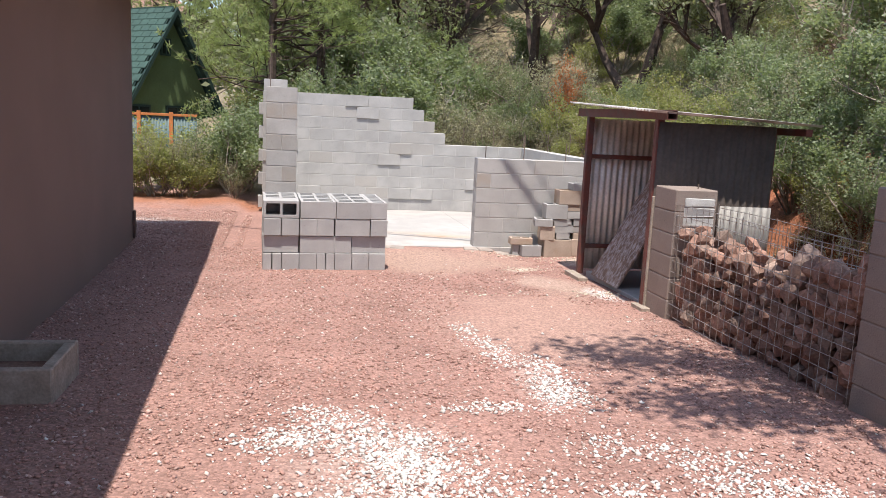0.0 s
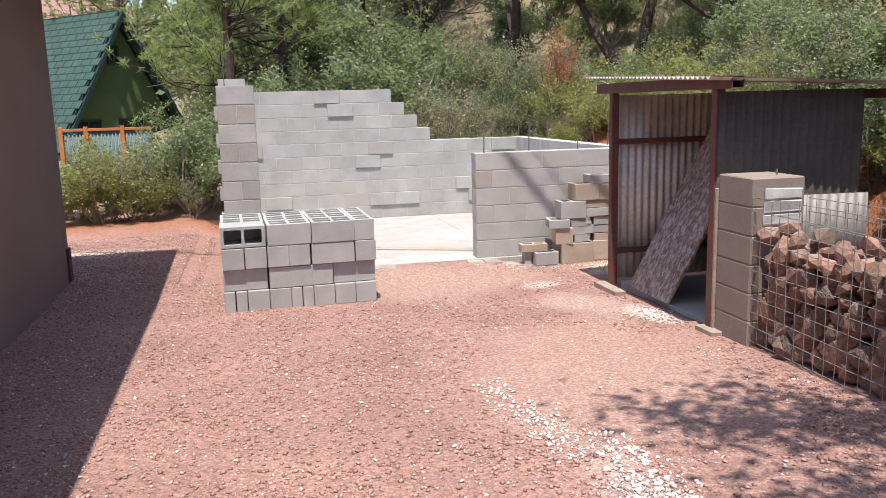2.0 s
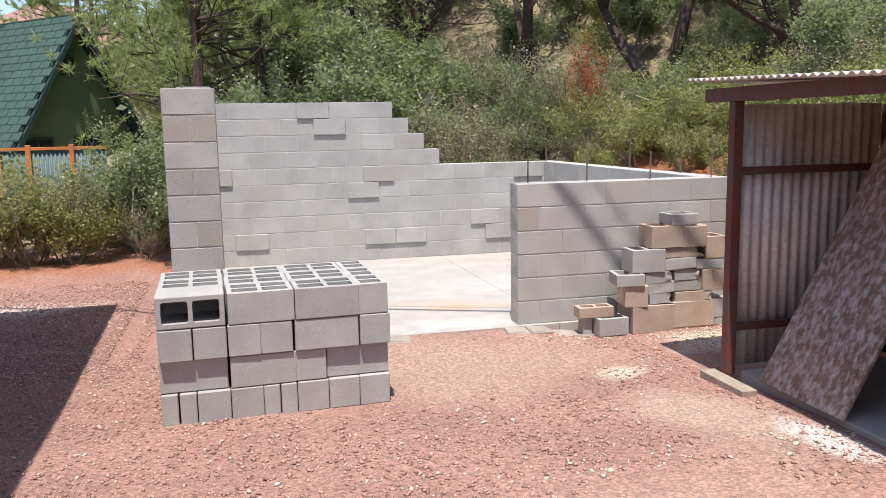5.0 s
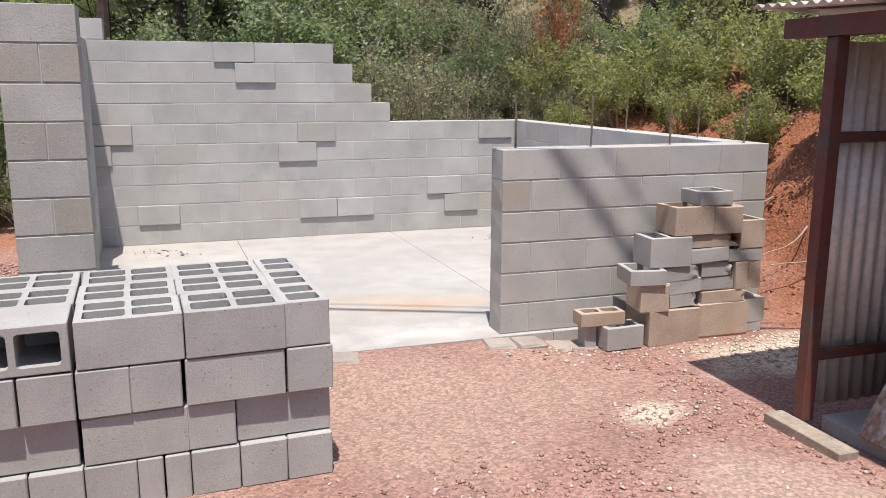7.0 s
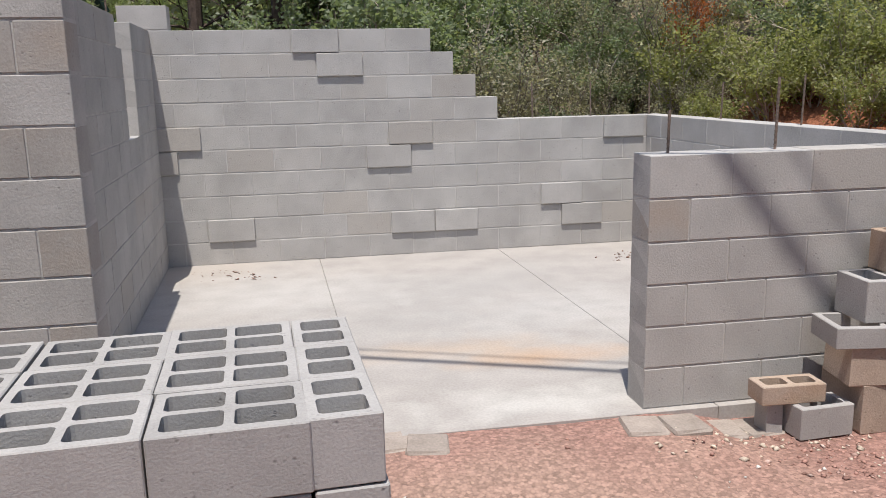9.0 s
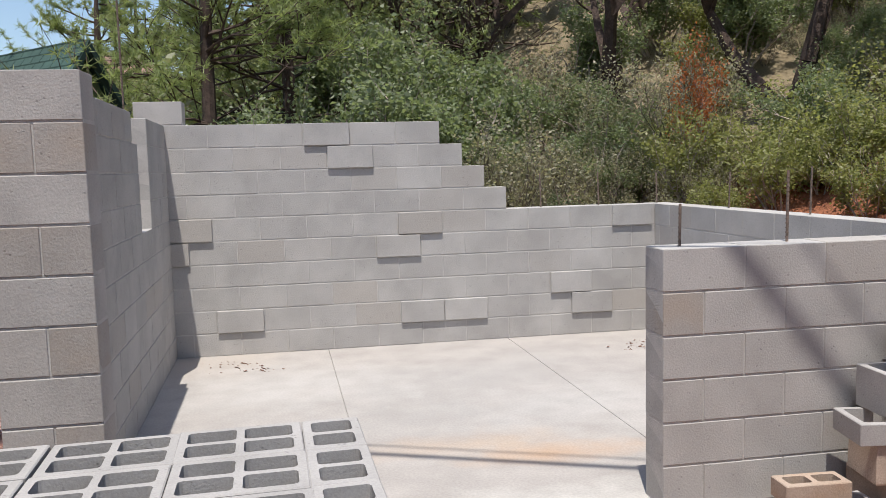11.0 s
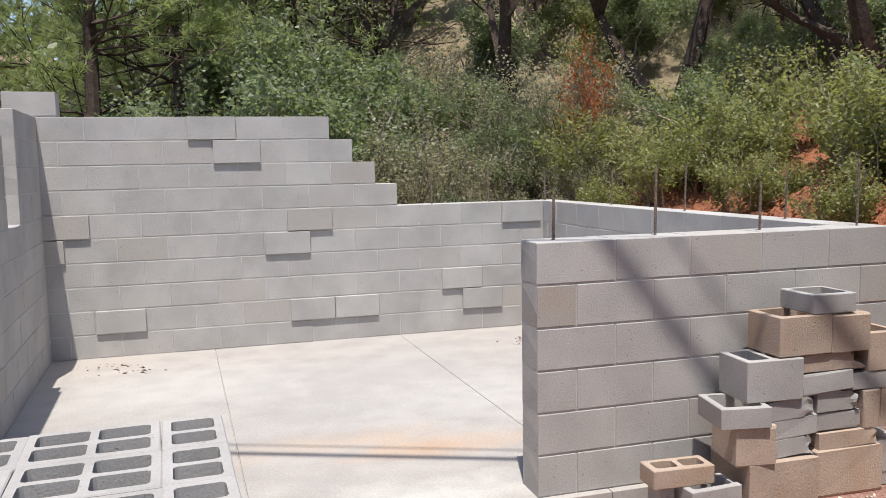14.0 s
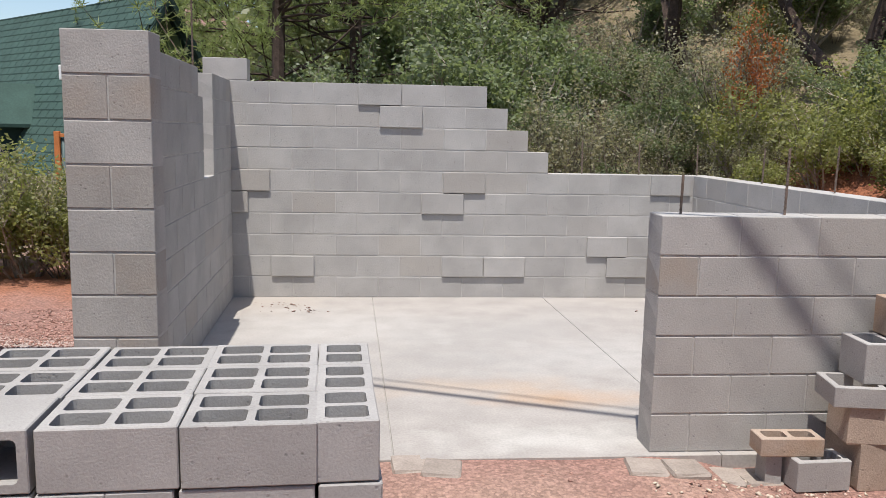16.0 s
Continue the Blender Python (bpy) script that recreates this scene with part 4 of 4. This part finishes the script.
OAK = [plant("oak_shrub", "dense green scrub oak with small leaves", "shrub", s, 7, 1.1, 0.035, 3, 8200, 0.085, 0.066, 0.04, LEAF_OAK, TWIG, 0.7, 0.2, 0.6, (2, 3)) for s in (21, 22, 23)]
BRIGHT = [plant("green_shrub", "bright yellow-green leafy shrub", "shrub", s, 9, 0.8, 0.018, 2, 4500, 0.075, 0.06, 0.036, LEAF_BRIGHT, TWIG, 0.7, 0.25, 0.7, (3, 4)) for s in (31, 32)]
BRUSH = [plant("brush", "grey twiggy half-dead brush", "shrub", s, 10, 1.1, 0.013, 3, 2800, 0.06, 0.05, 0.03, LEAF_GREY, DARK_TWIG, 0.6, 0.3, 0.6, (3, 3)) for s in (41, 42)]
RUST = [plant("dead_shrub", "dead shrub with rust-orange leaves", "shrub", 51, 5, 1.0, 0.016, 2, 1500, 0.10, 0.065, 0.04, LEAF_RUST, TWIG, 0.45, 0.4, 0.25)]
JUNI = [plant("oak_tree", "dark-trunked evergreen oak with open crown", "tree", s, 2, 2.9, 0.17, 4, k, 0.16, 0.085, 0.05, LEAF_JUNIPER, BARK, 0.75, 0.12, 0.45, (3, 4), True, 0, 1.9) for s, k in ((61, 3500), (62, 7000), (64, 7000))]
PINE = [pine(71, 9.0), pine(72, 8.0)]
FAR_OAK = [plant("far_shrub", "distant green shrub on the hillside", "shrub", s, 5, 1.1, 0.035, 2, 1500, 0.2, 0.15, 0.09, LEAF_JUNIPER, TWIG, 0.7, 0.2, 0.6, (2, 3)) for s in (24, 25)]
FAR_TREE = [plant("far_tree", "distant evergreen tree on the hillside", "tree", s, 2, 2.6, 0.15, 3, 3000, 0.34, 0.2, 0.11, LEAF_JUNIPER, BARK, 0.75, 0.12, 0.45, (2, 3), True, 0, 0.8) for s in (65, 66)]
FAR_PINE = [pine(73, 9.0, 380, 0.02, "far_pine")]
used = set()
pr = random.Random(99)


def put(kinds, x, y, s=1.0, sz=1.0, i=None, dz=0.0):
    proto = kinds[i if i is not None else pr.randrange(len(kinds))]
    m = Matrix.Translation((x, y, ground_z(x, y) + dz)) @ pose(0, 0, 0, 0, 0, pr.uniform(0, 360)) @ Matrix.Diagonal((s, s, s * sz, 1))
    if proto.name in used:
        copy_thing(proto, m)
    else:
        used.add(proto.name)
        proto.matrix_basis = m


# close behind the block walls
for x, y, s, k in ((-0.55, 15.6, 0.8, OAK), (0.4, 17.3, 0.95, OAK), (1.3, 17.5, 1.02, OAK), (2.5, 17.9, 1.32, OAK), (-0.85, 16.3, 0.85, OAK), (-0.35, 16.2, 0.8, OAK), (3.4, 18.4, 1.0, OAK),
                   (0.0, 18.6, 1.0, OAK), (1.0, 19.4, 1.1, OAK), (2.0, 20.4, 1.2, OAK), (3.0, 22.0, 1.6, OAK), (4.6, 22.6, 1.5, OAK), (1.9, 23.4, 1.5, OAK), (3.7, 19.8, 1.35, OAK), (4.9, 20.9, 1.1, OAK), (6.2, 20.0, 1.0, OAK)):
    put(k, x, y, s)
for x, y, s, k in ((-2.7, 14.9, 0.75, BRIGHT), (-1.9, 15.1, 0.95, BRIGHT), (-1.35, 15.0, 0.95, BRIGHT), (-1.6, 16.2, 1.0, BRIGHT), (-1.5, 15.0, 0.6, BRUSH), (-2.4, 15.7, 0.9, BRIGHT), (-3.3, 15.6, 0.9, BRUSH), (-1.7, 15.9, 0.9, BRIGHT), (-0.5, 15.1, 0.6, BRUSH), (-3.9, 16.6, 1.0, BRIGHT), (-5.0, 17.5, 1.2, BRIGHT)):
    put(k, x, y, s)
for x, y, s in ((3.7, 16.9, 0.95), (4.3, 17.3, 1.05), (4.9, 17.0, 1.0), (5.5, 17.6, 1.1), (4.6, 18.4, 1.2), (3.8, 18.0, 1.0), (5.8, 16.4, 0.8), (6.4, 17.2, 0.9)):
    put(BRUSH, x, y, s)
put(RUST, 6.25, 16.6, 0.55, 1.5, None, 0.4)
for x, y, s in ((6.2, 16.6, 0.95), (6.8, 17.0, 0.8), (7.5, 16.4, 0.7), (7.0, 18.0, 0.8), (8.9, 17.4, 0.6), (6.6, 14.6, 0.75), (7.2, 12.6, 0.8), (7.9, 14.4, 1.0), (6.9, 10.5, 0.65), (8.2, 11.2, 1.0), (7.6, 8.6, 0.8), (8.8, 9.4, 1.1)):
    put(BRIGHT if pr.random() < 0.65 else OAK, x, y, s * (0.9 if y < 15 else 1))
for x, y, s in ((9.0, 13.0, 0.9), (10.4, 11.0, 1.2), (9.9, 16.6, 0.7), (11.5, 14, 1.5), (10.2, 8.2, 1.2), (9.4, 6.4, 1.1), (8.4, 7.0, 0.9), (11.5, 9.0, 1.5), (9.5, 4.0, 1.3), (8.0, 4.8, 0.9)):
    put(OAK if pr.random() < 0.6 else BRUSH, x, y, s)
# larger trees
for x, y, s, i in ((0.0, 20.6, 0.8, 0), (1.3, 22.2, 0.85, 1), (1.0, 25.5, 1.05, 1), (3.2, 27.5, 1.1, 0), (-3.4, 29, 0.9, 1), (5.6, 29, 1.1, 1)):
    put(PINE, x, y, s, 1, i)
for x, y, s in ((6.8, 20.8, 1.0), (8.4, 18.0, 1.0), (9.7, 15.5, 1.0), (12.6, 20.5, 1.2), (4.6, 24.0, 1.0), (14.5, 14, 1.2), (14, 10.0, 1.1), (12.5, 5.5, 1.1), (10.8, 23, 1.0)):
    put(JUNI, x, y, s, 1, 0 if x in (6.8, 12.6) else 1 + int(x * 10) % 2)
for x, y, s in ((6.2, 14.7, 0.75), (6.8, 15.3, 0.9), (7.4, 15.9, 0.95), (6.1, 15.8, 0.75), (5.6, 15.6, 0.6)):
    put(BRIGHT, x, y, s)
# green scrub between the tree trunks
for k in range(46):
    y = pr.uniform(20.5, 31)
    put((OAK, BRIGHT, BRUSH)[pr.randrange(3)], pr.uniform(-0.5, 6 + (y - 15) * 0.95), y, pr.uniform(0.9, 1.35))
for k in range(34):
    put((OAK, BRIGHT, BRUSH, BRUSH)[pr.randrange(4)], pr.uniform(9.5, 21), pr.uniform(14.5, 25), pr.uniform(0.6, 1.0))
# undergrowth on the slope
for k in range(48):
    y = pr.uniform(16.2, 23)
    x = pr.uniform(3.4 if y < 20 else 1.0, 9 + (y - 15) * 0.6)
    put((BRUSH, BRUSH, OAK, BRIGHT)[pr.randrange(4)], x, y, pr.uniform(0.35, 0.6) if x > 6.3 else pr.uniform(0.6, 1.0))
for k in range(18):
    put((BRUSH, OAK, BRIGHT)[pr.randrange(3)], pr.uniform(6.6, 9.5), pr.uniform(4.5, 16), pr.uniform(0.45, 0.8))
for x, y, s in ((6.2, 11.0, 0.72), (6.45, 10.6, 0.7), (6.35, 10.0, 0.5), (6.25, 12.2, 0.5), (6.4, 13.6, 0.55), (6.1, 7.6, 0.45), (6.3, 6.2, 0.5)):
    put(BRIGHT, x, y, s)
# brush over the bank behind the stone wall
for k in range(34):
    put((BRUSH, BRUSH, BRIGHT, OAK)[pr.randrange(4)], pr.uniform(5.3, 7.6), pr.uniform(4.2, 9.0), pr.uniform(0.32, 0.6))
# along the top of the cut bank
for k in range(17):
    y = 8.6 + 0.5 * k
    put((BRIGHT, OAK, BRUSH, BRIGHT)[pr.randrange(4)] if y < 12 else BRIGHT, 7.0 + pr.uniform(-0.35, 0.5), y, pr.uniform(0.6, 0.9), 1, None, -0.05)
# the wooded hillside
for row in range(9):
    y = 27 + row * 6.0
    x = -9 - row * 0.5
    while x < 16 + row * 6.5:
        px, py = x + pr.uniform(-1.2, 1.2), y + pr.uniform(-2, 2)
        if not (px < -0.5 and py < 38) and not (px < -0.16 * py - 1):
            kinds = (FAR_TREE, FAR_OAK, FAR_OAK, FAR_TREE, FAR_PINE)[pr.randrange(5)]
            put(kinds, px, py, (1.6 if kinds is FAR_OAK else 1.05) * pr.uniform(0.8, 1.2))
        x += 3.4 + row * 0.5
put(FAR_PINE, -38, 120, 0.9)
# the tree that shades the gravel beside the stone wall
over_tree = plant("shade_tree", "green oak tree leaning over the stone wall", "tree", 81, 1, 2.4, 0.13, 0, 40, 0.2, 0.1, 0.05, LEAF_OAK, BARK, single=True, lean=0.1)
over_tree.matrix_basis = pose(7.3, 1.1, ground_z(7.3, 1.1) - 0.1, 0, 0, 0)
bm = bmesh.new()
tips = []
og = random.Random(5)
for k in range(7):
    grow(og, bm, (-0.1, 0.05, 2.1 + 0.12 * k), (-1, 0.05 + 0.17 * (k - 2.5), 0.62 + 0.05 * k), 3.1, 0.06, 2, tips, 0.5, 0.05, (3, 3), 5)
part("limb", bm, BARK, over_tree)
v, f = leaves(cluster(np.random.RandomState(7), tips, 27000, 0.2), 8, 0.11, 0.06)
ob = new("foliage", mesh_np("foliage", v, f, LEAF_OAK))
ob.parent = over_tree

# pale roots hanging out of the cut bank
for i in range(9):
    bm = bmesh.new()
    rr = random.Random(200 + i)
    y = 9.2 + 0.42 * i
    p = Vector((5.75 + rr.uniform(-0.1, 0.2), y, 0))
    p.z = ground_z(p.x, p.y) + 0.02
    d = Vector((-0.8, rr.uniform(-0.5, 0.5), -0.45))
    for k in range(6):
        q = p + d.normalized() * rr.uniform(0.08, 0.14)
        q.z = max(q.z, ground_z(q.x, q.y) + 0.01)
        rod(bm, p, q, 0.008 - 0.001 * k, 0.007 - 0.001 * k, 5)
        d += Vector((rr.uniform(-0.5, 0.3), rr.uniform(-0.6, 0.6), rr.uniform(-0.3, 0.3)))
        p = q
    tagged(part("root", bm, TWIG), "pale exposed root on the red clay bank", "root", "roots on the bank")

# ---- loose stones on the ground ----
def scatter(name, points, r0, r1, material, label, category, seed, flat=0.6):
    rg = np.random.RandomState(seed)
    n = len(points)
    dirs = np.array(((1, 0, 0), (-1, 0, 0), (0, 1, 0), (0, -1, 0), (0, 0, 1), (0, 0, -1)), dtype=float)
    faces = np.array(((0, 2, 4), (2, 1, 4), (1, 3, 4), (3, 0, 4), (2, 0, 5), (1, 2, 5), (3, 1, 5), (0, 3, 5)))
    r = (r0 + (r1 - r0) * rg.uniform(size=(n, 1, 1)) ** 2.2)
    v = dirs[None] * r * rg.uniform(0.6, 1.35, size=(n, 6, 1)) + rg.normal(size=(n, 6, 3)) * r * 0.18
    a = rg.uniform(0, 6.28, n)
    c, s = np.cos(a), np.sin(a)
    x = v[:, :, 0] * c[:, None] - v[:, :, 1] * s[:, None]
    y = v[:, :, 0] * s[:, None] + v[:, :, 1] * c[:, None]
    tilt = rg.uniform(-0.5, 0.5, (n, 1))
    v = np.stack((x, y, v[:, :, 2] * flat + x * tilt), axis=2) + np.asarray(points)[:, None, :] + np.array((0, 0, 1.0)) * (r * 0.25)
    f = (faces[None] + 6 * np.arange(n)[:, None, None]).reshape(-1, 3)
    return tagged(new(name, mesh_np(name, v.reshape(-1, 3), f, material)), label, category, kind="stuff")


def bare(x, y):
    k = 0.0
    for cx, cy, rx, ry in ((2.7, 6.2, 1.1, 1.4), (2.2, 9.6, 1.5, 0.85), (3.4, 8.1, 0.4, 0.8)):
        k = max(k, 1.2 - math.hypot((x - cx) / rx, (y - cy) / ry))
    return k


CLAY = mat("red clay clods", (0.28, 0.108, 0.054), scale=20, vary=0.2, grain=60, bump=0.3, island=0.25)
gr = random.Random(17)
pts = []
while len(pts) < 62000:
    y = 1.4 + 12.5 * gr.random() ** 1.15
    x = gr.uniform(-1.5 if y < 11 else -2.6, 3.88 if y < 10.3 else 0.1)
    if y > 10.4 and x > -0.1:
        continue
    if 8.95 < y < 10.1 and 0.2 < x < 1.55:
        continue
    d = 0.75 + 0.5 * noise.noise(Vector((x * 0.9, y * 0.9, 7)))
    if gr.random() < d - 1.6 * max(0, bare(x, y) + 0.35 * noise.noise(Vector((x * 2, y * 2, 1)))):
        pts.append((x, y, ground_z(x, y)))
scatter("gravel", pts, 0.004, 0.017, RED_STONE, "loose red gravel covering the yard", "gravel", 1)
pts = []
HEAPS = ((0.74, 4.0, 0.16, 0.14, 5), (0.5, 3.7, 0.14, 0.1, 6), (0.85, 3.55, 0.2, 0.14, 18), (1.15, 3.3, 0.16, 0.18, 18), (1.05, 2.95, 0.28, 0.14, 16),
         (1.94, 5.9, 0.06, 0.25, 2), (2.05, 5.3, 0.07, 0.22, 4), (2.25, 4.75, 0.09, 0.2, 8), (2.2, 4.3, 0.1, 0.16, 8), (1.72, 4.1, 0.2, 0.06, 5),
         (2.25, 3.4, 0.16, 0.12, 6), (2.55, 3.12, 0.2, 0.12, 8), (2.8, 2.85, 0.22, 0.1, 7), (2.05, 2.9, 0.25, 0.12, 7))
while len(pts) < 5900:
    stray = gr.random() < 0.05
    cx, cy, sx, sy, _ = gr.choices(HEAPS, [h[4] for h in HEAPS])[0]
    x, y = (gr.uniform(-0.8, 3.8), gr.uniform(1.5, 10)) if stray else (gr.gauss(cx, sx * 1.1), gr.gauss(cy, sy * 1.1))
    if stray or noise.noise(Vector((x * 2.4, y * 2.4, 5))) > gr.uniform(-0.6, 0.2):
        pts.append((x, y, ground_z(x, y)))
scatter("white_gravel", pts, 0.006, 0.02, WHITE_STONE, "scattered patches of white gravel", "gravel", 2)
pts = []
for cx, cy, s, n in ((4.75, 9.85, 0.22, 260), (5.1, 9.75, 0.3, 700), (4.3, 9.95, 0.25, 160), (3.3, 9.15, 0.15, 90), (2.55, 7.6, 0.14, 50), (3.74, 7.6, 0.13, 110), (3.4, 10.2, 0.2, 90)):
    for _ in range(n):
        x, y = gr.gauss(cx, s * 1.3), gr.gauss(cy, s * 0.6)
        if x < 5.6 and y < 10.4:
            pts.append((x, y, ground_z(x, y)))
scatter("mortar_crumbs", pts, 0.005, 0.02, CLOD, "pale crumbs of dry mortar and sand", "rubble", 3)
pts = []
for k in range(6000):
    x, y = (gr.uniform(5.1, 7.4), gr.uniform(9.3, 13.5)) if k % 3 else (gr.uniform(5.2, 8.5), gr.uniform(6.5, 15))
    pts.append((x, y, ground_z(x, y) - 0.014))
scatter("clay_clods", pts, 0.005, 0.03, CLAY, "red clay clods on the cut bank", "rubble", 4)
pts = [(gr.gauss(cx, 0.14), gr.gauss(cy, 0.07), 0.001) for cx, cy in ((0.75, 14.05), (1.0, 13.8), (4.35, 13.9), (4.2, 13.7)) for _ in range(22)]
scatter("dry_leaves", pts, 0.006, 0.02, ROCK, "dry leaf litter blown on the slab", "leaves", 5, 0.3)
